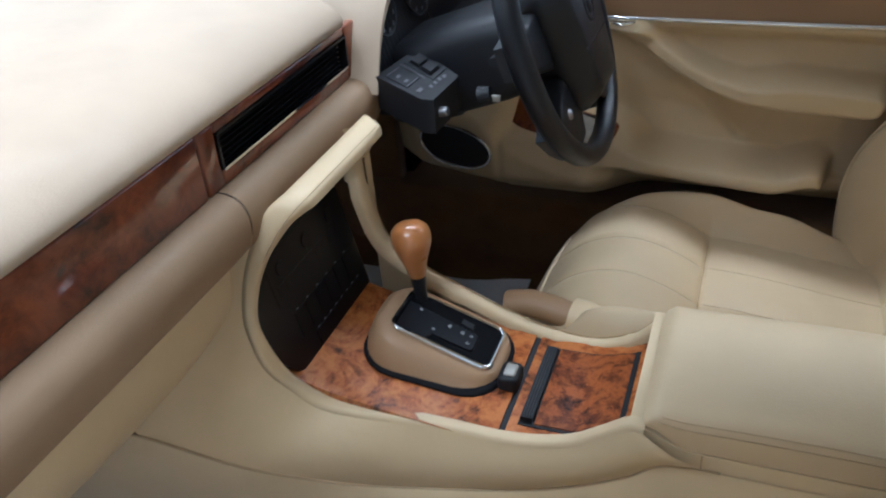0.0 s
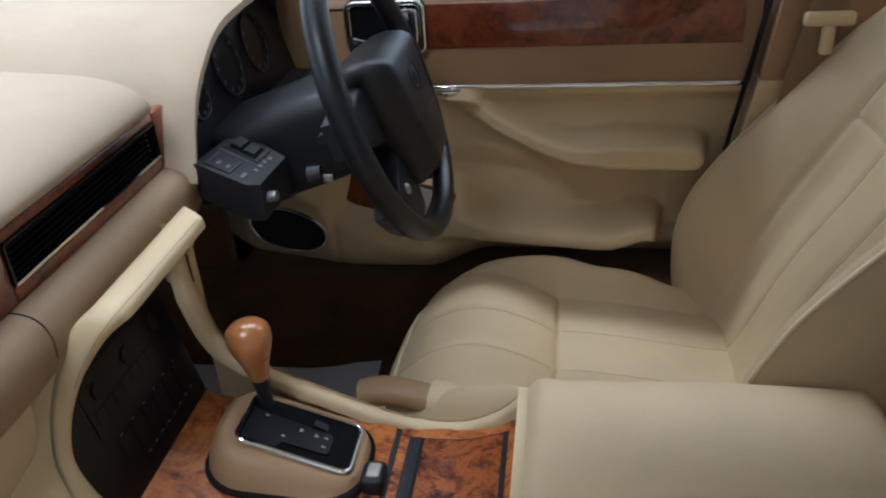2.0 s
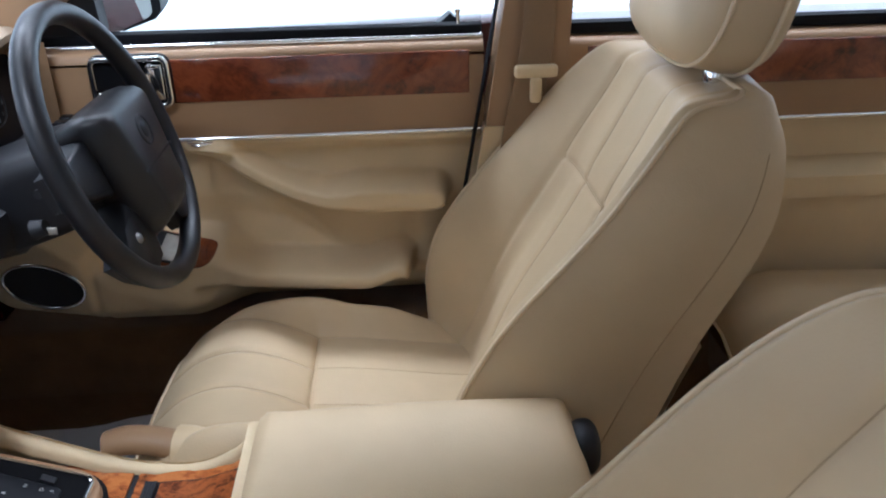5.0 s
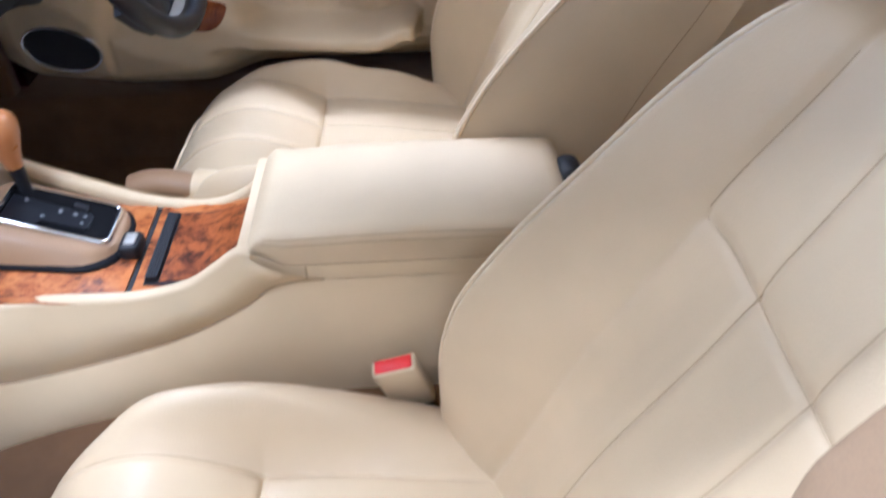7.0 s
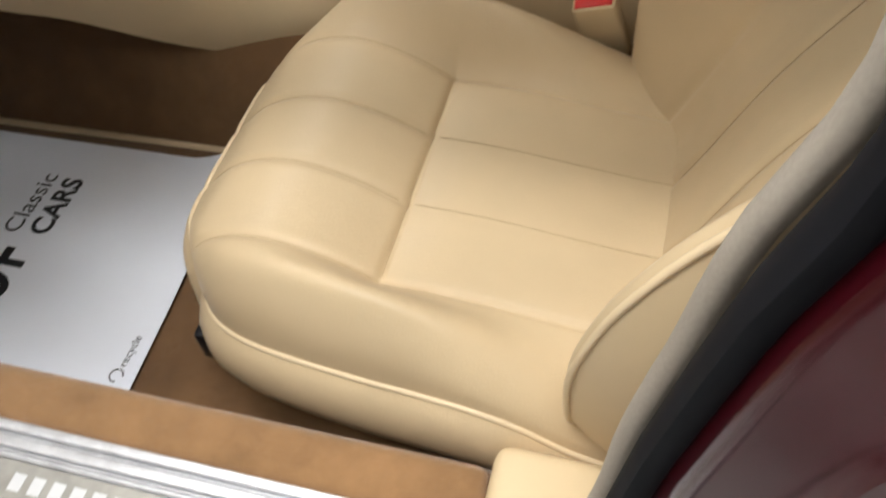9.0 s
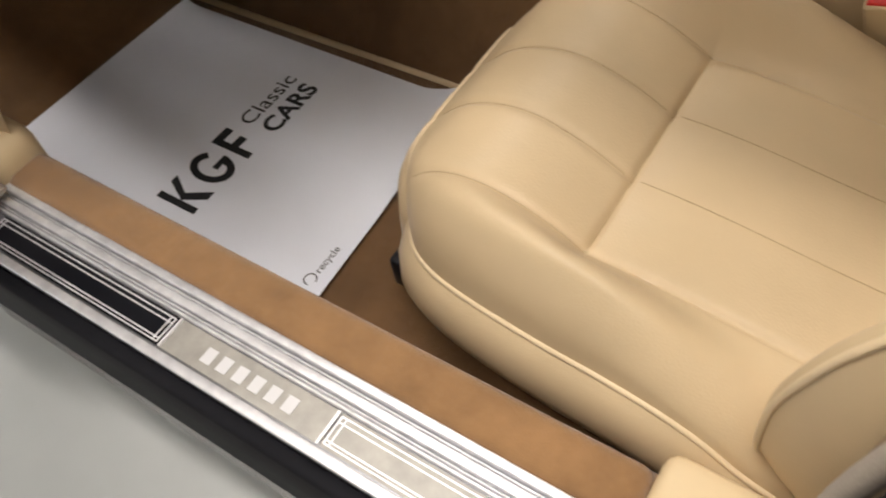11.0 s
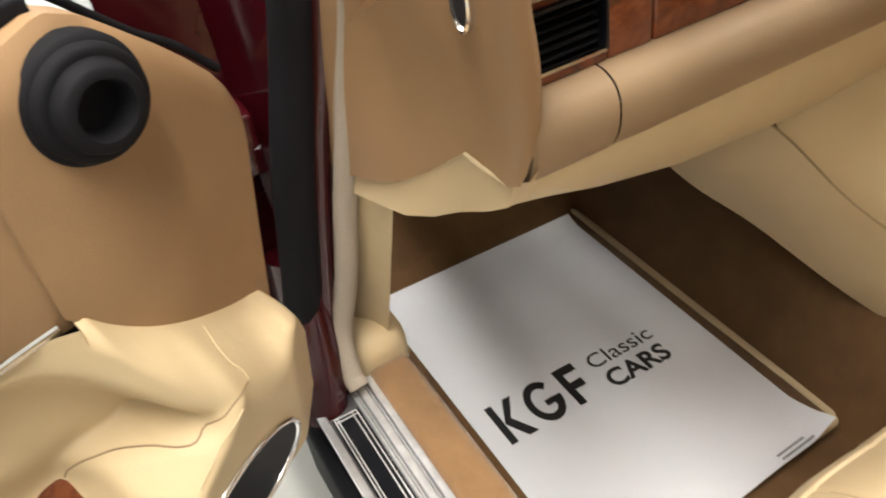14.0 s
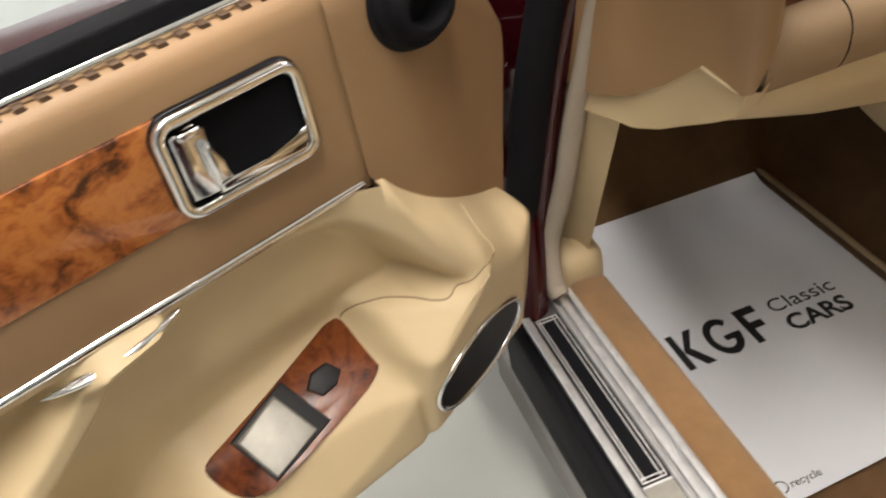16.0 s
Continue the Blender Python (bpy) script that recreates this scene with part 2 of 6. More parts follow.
def spline(pts, n):
    """Catmull-Rom through points, n steps a span."""
    P = [Vector(p) for p in pts]
    P = [P[0] * 2 - P[1]] + P + [P[-1] * 2 - P[-2]]
    out = []
    for i in range(1, len(P) - 2):
        for k in range(n):
            t = k / n
            a, b, c, d = P[i - 1], P[i], P[i + 1], P[i + 2]
            out.append(0.5 * ((2 * b) + (c - a) * t + (2 * a - 5 * b + 4 * c - d) * t * t + (3 * b - a - 3 * c + d) * t ** 3))
    out.append(P[-2])
    return out


def sweep(path, profile, closed=False, up=(0, 0, 1), caps=True):
    """A profile (a across, b along up) carried along a path."""
    P = [Vector(p) for p in path]
    n = len(P)
    up = Vector(up)
    rows = []
    for i in range(n):
        if closed:
            t = P[(i + 1) % n] - P[i - 1]
        else:
            t = P[min(i + 1, n - 1)] - P[max(i - 1, 0)]
        t.normalize()
        side = t.cross(up)
        if side.length < 1e-4:
            side = t.cross(Vector((0.3, 1, 0)))
        side.normalize()
        u2 = side.cross(t).normalized()
        rows.append([P[i] + side * a + u2 * b for a, b in profile])
    if closed:
        rows.append(rows[0])
    bm = surf(rows, close=True)
    if closed:
        bmesh.ops.remove_doubles(bm, verts=bm.verts, dist=1e-6)
    elif caps:
        bm.verts.ensure_lookup_table()
        k = len(profile)
        for s in (0, (n - 1) * k):
            try:
                bm.faces.new([bm.verts[s + j] for j in range(k)])
            except ValueError:
                pass
    return bm


def ring_profile(ra, rb=None, n=10, power=1.0):
    rb = ra if rb is None else rb
    out = []
    for i in range(n):
        a = 2 * math.pi * i / n
        c, s = math.cos(a), math.sin(a)
        out.append((ra * math.copysign(abs(c) ** power, c), rb * math.copysign(abs(s) ** power, s)))
    return out


def lathe(profile, m, n=24):
    """A profile (radius, height) turned round the z axis, then placed by m."""
    rows = [[Vector((r * math.cos(2 * math.pi * j / n), r * math.sin(2 * math.pi * j / n), h)) for j in range(n)] for r, h in profile]
    bm = surf(rows, close=True)
    bmesh.ops.remove_doubles(bm, verts=bm.verts, dist=1e-5)
    bm.transform(m)
    return bm


def superblob(c, h, power=0.6, n=20, m=None):
    rows = []
    for i in range(n + 1):
        la = -math.pi / 2 + math.pi * i / n
        row = []
        for j in range(2 * n):
            lo = math.pi * j / n
            s = lambda v: math.copysign(abs(v) ** power, v)
            row.append(Vector((c[0] + h[0] * s(math.cos(la)) * s(math.cos(lo)), c[1] + h[1] * s(math.cos(la)) * s(math.sin(lo)), c[2] + h[2] * s(math.sin(la)))))
        rows.append(row)
    bm = surf(rows, close=True)
    bmesh.ops.remove_doubles(bm, verts=bm.verts, dist=1e-5)
    if m is not None:
        bm.transform(m)
    return bm


def merged(*bms):
    out = bmesh.new()
    for b in bms:
        me = bpy.data.meshes.new("tmp")
        b.to_mesh(me)
        b.free()
        out.from_mesh(me)
        bpy.data.meshes.remove(me)
    return out


def lettering(text, size, material, m, parent, name, bold=0.0, width=0.0):
    cu = bpy.data.curves.new(name, "FONT")
    cu.body, cu.size, cu.offset, cu.extrude = text, size, bold, 0.0002
    tmp = bpy.data.objects.new(name, cu)
    me = bpy.data.meshes.new_from_object(tmp)
    bpy.data.objects.remove(tmp)
    xs = [v.co.x for v in me.vertices]
    k = width / (max(xs) - min(xs)) if width else 1.0
    me.transform(m @ Matrix.Diagonal((k, 1, 1, 1)))
    me.materials.append(material)
    ob = new(name, me)
    ob.parent = parent
    ob.matrix_parent_inverse = Matrix.Translation(parent.matrix_basis.translation).inverted()
    return ob


# ---------------------------------------------------------------- showroom
structure("ground", rbox(-9, 9, -9, 9, -0.2, 0.0, 0), FLOORPAINT, "pale glossy painted concrete showroom floor", "floor", False)
structure("glow_wall_north", rbox(-9, 9, 7.0, 7.2, 0, 3.6, 0), BRIGHTWALL, "white wall with an added glow behind the car windows", "backdrop", False)
structure("wall_south", rbox(-9, 9, -7.2, -7.0, 0, 3.6, 0), WALLWHITE, "plain white showroom wall", "wall", False)
structure("glow_wall_west", rbox(-9.2, -9.0, -7, 7, 0, 3.6, 0), BRIGHTWALL, "white wall with an added glow behind the car windows", "backdrop", False)
structure("wall_east", rbox(9.0, 9.2, -7, 7, 0, 3.6, 0), WALLWHITE, "plain white showroom wall", "wall", False)
structure("ceiling", rbox(-9, 9, -7, 7, 3.6, 3.8, 0), WALLWHITE, "plain white showroom ceiling", "ceiling", False)

# ---------------------------------------------------------------- car floor, tunnel, sills, roof
def floor_rows():
    rows = []
    for i in range(41):
        x = -1.05 + i * 0.065
        zf = 0.262 + 0.30 * smooth01((-0.70 - x) / 0.30) ** 1.3
        row = []
        for y, z in ((-0.68, 0.455), (-0.668, 0.452), (-0.655, 0.43), (-0.64, 0.33), (-0.615, zf), (-0.40, zf), (-0.175, zf), (-0.15, zf + 0.03),
                     (-0.10, 0.40), (-0.05, 0.46), (0.18, 0.46), (0.225, 0.40), (0.26, zf + 0.03), (0.29, zf), (0.60, zf), (0.66, zf), (0.70, 0.36), (0.72, 0.45)):
            row.append((x, y, max(z, zf)))
        rows.append(row)
    return rows


structure("floor", surf(floor_rows()), CARPET, "brown fitted carpet over the footwells and tunnel", "carpet")
structure("firewall", rbox(-1.1, -1.04, -0.80, 0.84, 0.2, 1.0, 0), CARPET, "brown carpeted bulkhead at the front of the footwells", "bulkhead", False)

sill = thing("door_sill", "aluminium door sill with tread plate and carpeted edge", "door sill", (0, -0.74, 0.46), kind="structure")
part("carpet_edge", rbox(-0.44, 0.392, -0.722, -0.662, 0.36, 0.463, 0.014, 4), CARPET2, sill, "tan carpet strip")
# plate is darker aluminium than its ridges, to shade the grooves between them
part("sill_plate", rbox(-0.425, 1.35, -0.8055, -0.720, 0.425, 0.452, 0.002), DARKALU, sill)
for k, (a, b, h) in enumerate(((-0.7305, -0.7215, 0.464), (-0.7345, -0.7320, 0.458), (-0.7455, -0.7360, 0.461), (-0.7495, -0.7470, 0.457), (-0.7545, -0.7510, 0.459), (-0.8070, -0.7960, 0.458))):
    part("ridge", rbox(-0.425, 1.35, a, b, 0.450, h, 0.0015), ALU, sill)
part("tread_inlay", rbox(-0.395, -0.10, -0.793, -0.756, 0.450, 0.4535, 0), GLOSSBLACK, sill, "black tread inlay", False)
part("tread_inlay", rbox(0.118, 0.42, -0.793, -0.756, 0.450, 0.4535, 0), PLATEALU, sill, "", False)
part("badge_plate", rbox(-0.096, 0.114, -0.793, -0.756, 0.450, 0.4540, 0), PLATEALU, sill, "brushed plate with engraved marks", False)
for x0, x1 in ((-0.393, -0.102), (0.120, 0.418)):
    for yy in (-0.7895, -0.7855, -0.7655, -0.7595):
        part("tread_line", rbox(x0, x1, yy - 0.0008, yy + 0.0008, 0.4535, 0.4545, 0), ALU, sill, "", False)
for x0, x1 in ((-0.393, -0.102), (0.120, 0.418)):
    for xe in (x0, x1, x0 + 0.006, x1 - 0.006):
        part("tread_line", rbox(xe - 0.0009, xe + 0.0009, -0.7895, -0.7595, 0.4535, 0.4546, 0), ALU, sill, "", False)
for x0 in (-0.097, 0.1135):
    part("tread_divider", rbox(x0, x0 + 0.003, -0.793, -0.756, 0.4535, 0.4560, 0), ALU, sill, "", False)
for k in range(6):
    part("engraved_mark", rbox(-0.046 + k * 0.0215, -0.033 + k * 0.0215, -0.7835, -0.7665, 0.4540, 0.4546, 0), WHITEINK, sill, "", False)
part("outer_seal", rbox(-0.44, 1.35, -0.825, -0.806, 0.33, 0.447, 0.006), RUBBER, sill, "black rubber sill seal")
part("outer_skirt", rbox(-0.60, 1.4, -0.806, -0.70, 0.14, 0.345, 0.02, 3), MAROON, sill, "maroon painted sill panel")

# driver side sill and kick panels
structure("baseboard", rbox(-1.0, 1.3, 0.70, 0.90, 0.2, 0.50, 0.02), CARPET, "brown carpeted inner sill beside the driver", "sill")

structure("trim_kick_right", rbox(-1.05, -0.372, 0.722, 0.76, 0.27, 0.95, 0.004), CARPET, "brown carpeted kick panel beside the pedals", "trim")
# black strip added to close the light gap under the driver side doors
structure("trim_light_stop_right", rbox(-0.40, 1.3, 0.835, 0.90, 0.45, 0.62, 0), RUBBER, "black strip that stops light under the driver side doors", "seal", False)
# roof out of view, sized to block overhead light from seats and tunnel
roof = [[(x, y, 1.475 + 0.045 * (1 - (abs(y - 0.03) / 0.62) ** 2.2)) for y in [-0.605 + k * 0.1165 for k in range(11)]] for x in [-0.03 + k * 0.21 for k in range(9)]]
structure("roof", solid(roof, (0, 0, 0.03)), HEADLINER, "unseen cloth lined roof that shades the cabin", "roof")


# ---------------------------------------------------------------- front seats
def plan_half(a, q, p, cy):
    """Half width of the cushion, wider towards the tunnel."""
    inner = max(0.0, -q if cy > 0 else q)
    f = (1 - (0.97 * min(1.0, -p)) ** 6) ** (1 / 6) if p < 0 else 1.0
    k = (0.0 if inner > 0 else 0.22) if p < 0 else 0.0
    return (0.212 + 0.045 * a) * f * math.sqrt(1 - k * p * p / 2) * (1 + 0.13 * inner ** 2)


def front_bow(q, cy):
    return math.sqrt(1 - (0.30 if (q < 0) == (cy < 0) else -0.08) * q * q)


def cushion_point(a, b, cy, dx, dz):
    """Top of the cushion: a from front to back, b from side to side."""
    p, q = 2 * a - 1, 2 * b - 1
    x = 0.268 + (0.264 * p * front_bow(q, cy) if p < 0 else 0.293 * p)
    hw = plan_half(a, q, p, cy)
    yl = q * hw
    inner = smooth01(((-yl if cy > 0 else yl) - 0.12) / 0.07)
    wide = abs(yl)
    roll = bend(x, (-0.012, 0.025, 0.062, 0.107, 0.15, 0.20, 0.235, 0.252), (0.470, 0.515, 0.547, 0.565, 0.567, 0.552, 0.534, 0.523))
    seat = roll if x < 0.252 else 0.523 - 0.030 * smooth01((x - 0.262) / 0.29)
    crest = bend(x, (-0.012, 0.025, 0.062, 0.12, 0.18, 0.25, 0.33, 0.40, 0.475, 0.57), (0.470, 0.515, 0.548, 0.588, 0.598, 0.590, 0.556, 0.517, 0.484, 0.470))
    crest += 0.024 * smooth01((x - 0.30) / 0.10) if cy > 0 else 0.0
    crest += 0.016 * inner * smooth01((x - 0.03) / 0.12)
    top = seat + (crest - seat) * smooth01((wide - 0.148) / 0.058)
    dq = hw * (1 - abs(q))
    tq = min(1, dq / 0.062)
    fac = math.sqrt(max(0, 1 - (1 - tq) ** 2))
    zp = bend(x, (-0.03, 0.10, 0.22, 0.33, 0.40, 0.46, 0.57), (0.458, 0.465, 0.473, 0.476, 0.467, 0.443, 0.43))
    z = zp + (max(top, zp + 0.005) - zp) * fac
    # seams
    if x > 0.252:
        edge = min(abs(wide - 0.150), 1)
        z -= 0.0035 * math.exp(-(edge / 0.0045) ** 2)
        if wide < 0.15:
            z += 0.003 * abs(math.sin(math.pi * (yl + 0.15) / 0.1)) ** 0.7 * smooth01((x - 0.252) / 0.05)
    else:
        for s0 in (-0.150, -0.050, 0.050, 0.150):
            line = s0 * (1 + 0.06 * ((0.252 - x) / 0.25) ** 2) if abs(s0) > 0.1 else s0 * (1 - 0.05 * (0.252 - x) / 0.27)
            z -= 0.0036 * math.exp(-((yl - line) / 0.006) ** 2)
    z -= 0.004 * math.exp(-((x - 0.252) / 0.0032) ** 2) * (1 - smooth01((wide - 0.138) / 0.016))
    return Vector((x + dx, cy + yl, z + dz))


def cushion_at(x, yl, cy, dx, dz):
    """The point of the cushion over a place of its plan."""
    a, b = 0.5, 0.5
    for _ in range(14):
        q = 2 * b - 1
        p = (x - 0.268) / (0.264 * front_bow(q, cy)) if x < 0.268 else (x - 0.268) / 0.293
        a = min(1, max(0, (p + 1) / 2))
        b = min(1, max(0, (yl / plan_half(a, q, p, cy) + 1) / 2))
    return cushion_point(a, b, cy, dx, dz)


LEAN = radians(27)
BH, BN = Vector((math.sin(LEAN), 0, math.cos(LEAN))), Vector((-math.cos(LEAN), 0, math.sin(LEAN)))
CREST_H, CREST_F = (-0.09, -0.06, -0.02, 0.02, 0.06, 0.11, 0.16, 0.25, 0.39, 0.54, 0.62), (0.012, 0.036, 0.064, 0.088, 0.108, 0.122, 0.127, 0.118, 0.084, 0.048, 0.012)


def back_half(h):
    t = min(0.995, max(0.0, (h - 0.37) / 0.248))
    return 0.243 + 0.013 * math.exp(-((h - 0.10) / 0.10) ** 2) - 0.125 * (1 - math.sqrt(1 - t * t)) - 0.055 * max(0.0, (0.0 - h) / 0.09) ** 1.6


def back_point(a, b, cy, dx, dz, depth=0.0):
    """Front of the backrest: a from bottom to top, b from side to side; depth sets it back."""
    q = 2 * b - 1
    h = -0.09 + 0.705 * (1 - (1 - a) ** 1.7)
    grow = 1.03 if cy < 0 else 1.0
    hw = back_half(h)
    yl = q * hw
    wide = abs(yl)
    base = Vector((0.510 + dx, cy + yl, 0.490 + dz))
    fc = bend(h, CREST_H, CREST_F)
    if depth:
        return base + BH * h * grow - BN * (bend(h, (-0.09, 0.13, 0.35, 0.50, 0.58, 0.615), (0.030, 0.040, 0.026, 0.030, 0.010, -0.012)) + depth)
    f = fc * smooth01((abs(q) - 0.42) / 0.62) ** 1.1
    f += 0.004 * smooth01((h - 0.375) / 0.05) * (1 - smooth01((wide - 0.10) / 0.07))
    f -= 0.05 * smooth01((h - 0.55) / 0.065) ** 2
    f += 0.012 * math.sin(math.pi * smooth01(h / 0.36)) * (1 - abs(q)) * (1 if h < 0.38 else 0)
    edge = 0.150 - 0.02 * smooth01((h - 0.4) / 0.2)
    for s0, d in ((edge, 0.0045), (-edge, 0.0045), (0.052, 0.0032), (-0.052, 0.0032)):
        f -= d * math.exp(-((yl - s0) / 0.006) ** 2)
    if wide < edge:
        f -= 0.0032 * math.exp(-((h - 0.386) / 0.005) ** 2)
    # softened edge towards the piping
    f -= 0.010 * smooth01((abs(q) - 0.93) / 0.07)
    return base + BH * h * grow + BN * f


def front_seat(cy, dx, dz, label):
    s = thing("front_seat", label, "car seat", (0.25 + dx, cy, 0.27), group="front seats")
    N = 190
    part("cushion", grid(lambda a, b: cushion_point(a, b, cy, dx, dz), N, N), CREAM, s)
    rim = [cushion_point(a / 40, 0, cy, dx, dz) for a in range(40, 0, -1)] + [cushion_point(0, b / 40, cy, dx, dz) for b in range(41)] + \
          [cushion_point(a / 40, 1, cy, dx, dz) for a in range(1, 41)]
    part("cushion_piping", sweep(rim, ring_profile(0.0036, n=8)), PIPE, s)
    lift = Vector((0, 0, 0.0004))
    seams = [[(0.252, -0.148 + 0.0296 * i) for i in range(11)]]
    for s0 in (-0.150, -0.050, 0.050, 0.150):
        if abs(s0) < 0.1:
            seams.append([(0.253 + 0.009 * i, s0) for i in range(31)])
        seams.append([(0.252 - 0.0119 * i, s0 * (1 + 0.06 * (0.0119 * i / 0.25) ** 2) if abs(s0) > 0.1 else s0 * (1 - 0.05 * 0.0119 * i / 0.25)) for i in range(20 if abs(s0) < 0.1 else 17)])
    for line in seams:
        part("seam", sweep([cushion_at(x, y, cy, dx, dz) + lift for x, y in line], ring_profile(0.0006, n=6)), STITCH, s)
    cxy = Vector((0.30 + dx, cy, 0))
    rows = []
    for f, drop in ((0.0, 0.0), (0.010, -0.010), (0.019, -0.03), (0.022, -0.06), (0.014, -0.09), (-0.01, -0.12), (-0.06, -0.145)):
        row = []
        for v in rim:
            out = (Vector((v.x, v.y, 0)) - cxy)
            out.normalize()
            row.append(v + out * f + Vector((0, 0, drop)))
        rows.append(row)
    part("cushion_skirt", surf(rows), CREAM, s)
    part("seat_base", rbox(0.06 + dx, 0.55 + dx, cy - 0.16, cy + 0.16, 0.262, 0.36 + dz, 0.01), BLACK, s, "black metal seat frame and runners")
    part("seat_bracket", rbox(0.012 + dx, 0.028 + dx, cy - 0.175, cy - 0.150, 0.335, 0.385, 0.004), BLACK, s, "small black trim clip")
    # backrest
    back = part("backrest", grid(lambda a, b: back_point(a, b, cy, dx, dz), N, N), CREAM, s)
    edge = [back_point(a / 90, 0, cy, dx, dz) for a in range(91)] + [back_point(1, b / 30, cy, dx, dz) for b in range(1, 30)] + \
           [back_point(a / 90, 1, cy, dx, dz) for a in range(90, -1, -1)]
    rear = [back_point(a / 90, 0, cy, dx, dz, 0.10) for a in range(91)] + [back_point(1, b / 30, cy, dx, dz, 0.10) for b in range(1, 30)] + \
           [back_point(a / 90, 1, cy, dx, dz, 0.10) for a in range(90, -1, -1)]
    mid = Vector((0.62 + dx, cy, 0.75 + dz))
    rows = []
    for t in range(9):
        t /= 8
        row = []
        for e, r in zip(edge, rear):
            v = e.lerp(r, t)
            out = Vector((0, v.y - cy, 0)) * 0.9 + BH * max(0, (v - mid).dot(BH) - 0.2) * 0.6
            if out.length > 1e-5:
                out.normalize()
            row.append(v + out * 0.022 * math.sin(math.pi * t) ** 0.8)
        rows.append(row)
    part("side_cover", surf(rows), CREAM, back)
    for ks in (range(4, 72), range(len(edge) - 5, len(edge) - 73, -1)):
        part("seam", sweep([rows[6][k] for k in ks], ring_profile(0.0009, n=6), up=(0, 1, 0)), STITCH, back)
    part("piping", sweep(edge, ring_profile(0.0036, n=8), up=(1, 0, 0.2)), PIPE, back)
    part("back_panel", grid(lambda a, b: back_point(a, b, cy, dx, dz, 0.10 + 0.025 * math.sin(math.pi * b) ** 0.5), 24, 24), CREAM, back)
    # map pocket on the back
    part("map_pocket", grid(lambda a, b: back_point(0.03 + a * 0.36, 0.04 + 0.92 * b, cy, dx, dz, 0.118 + 0.028 * math.sin(math.pi * b) ** 0.4 * (1 if a < 1 else 1)), 14, 24), TRIM, back, "leather map pocket")
    def back_at(h, yl):
        return back_point(1 - (1 - (h + 0.09) / 0.705) ** (1 / 1.7), (yl / back_half(h) + 1) / 2, cy, dx, dz) + BN * 0.0004

    for line in ([(0.386, -0.148 + 0.0296 * i) for i in range(11)], [(0.02 + 0.01 * i, 0.052) for i in range(57)], [(0.02 + 0.01 * i, -0.052) for i in range(57)],
                 [(0.395 + 0.02 * i, 0.150 - 0.02 * smooth01((0.02 * i - 0.005) / 0.2)) for i in range(9)], [(0.395 + 0.02 * i, -0.150 + 0.02 * smooth01((0.02 * i - 0.005) / 0.2)) for i in range(9)]):
        part("seam", sweep([back_at(h, y) for h, y in line], ring_profile(0.0006, n=6)), STITCH, back)
    # head restraint
    hm = Matrix.Translation((0.826 + dx, cy, 1.134 + dz) if cy > 0 else (0.822, cy + 0.020, 1.142)) @ Matrix.Rotation(radians(14), 4, "Y")
    head = part("head_restraint", superblob((0, 0, 0), (0.078, 0.165, 0.112), 0.66, 24, hm), CREAM, s)
    loop = [hm @ Vector((-0.030 + 0.0 * i, 0.1640 * math.copysign(abs(math.cos(i * math.pi / 30)) ** 0.66, math.cos(i * math.pi / 30)),
                         0.1115 * math.copysign(abs(math.sin(i * math.pi / 30)) ** 0.66, math.sin(i * math.pi / 30)))) for i in range(60)]
    part("piping", sweep(loop, ring_profile(0.003, n=6), closed=True, up=(1, 0, 0.2)), PIPE, head)
    loop2 = [v + (hm.to_3x3() @ Vector((0.062, 0, 0))) for v in loop]
    part("piping", sweep(loop2, ring_profile(0.003, n=6), closed=True, up=(1, 0, 0.2)), PIPE, head)
    for sy in (-0.06, 0.06):
        p0 = Vector((0.815 + dx, cy + sy, 0.99 + dz))
        part("post", sweep([p0, p0 + Vector((0.03, 0, 0.09))], ring_profile(0.007, n=10)), CHROME, s, "chrome head restraint post")
        part("post_collar", lathe([(0.0, 0.006), (0.014, 0.006), (0.016, 0.0), (0.016, -0.01)], Matrix.Translation(p0 + Vector((0.008, 0, 0.03))), 16), CHROME, s)
    return s


front_seat(-0.379, 0.0, 0.0, "cream leather front seat with pleated centre and piping")
front_seat(0.424, 0.013, 0.022, "cream leather driver seat with soft creases and piping")


# ---------------------------------------------------------------- centre console
con = thing("centre_console", "cream leather centre console with burr walnut top", "console", (0.0, 0.06, 0.30))
NEAR, FAR = -0.043, 0.160
RIM_N = [(0.240, NEAR, 0.690), (0.222, NEAR, 0.690), (0.192, NEAR, 0.668), (0.155, NEAR, 0.645), (0.09, NEAR, 0.631), (-0.007, NEAR, 0.632), (-0.124, NEAR, 0.638),
         (-0.196, NEAR, 0.671), (-0.217, NEAR, 0.738), (-0.206, NEAR, 0.813), (-0.178, NEAR, 0.875)]
RIM_F = [(-0.152, FAR, 0.885), (-0.160, FAR, 0.854), (-0.157, FAR, 0.805), (-0.138, FAR, 0.735), (-0.097, FAR, 0.699), (-0.023, FAR, 0.664),
         (0.055, FAR, 0.631), (0.109, FAR, 0.619), (0.154, FAR, 0.619), (0.197, FAR, 0.637), (0.226, FAR, 0.665)]
path = spline(RIM_N + [(-0.166, -0.026, 0.894), (-0.158, 0.02, 0.905), (-0.153, 0.08, 0.907), (-0.148, 0.160, 0.905)], 6)
path_far = spline([(-0.154, FAR - 0.004, 0.892)] + RIM_F[1:], 6)


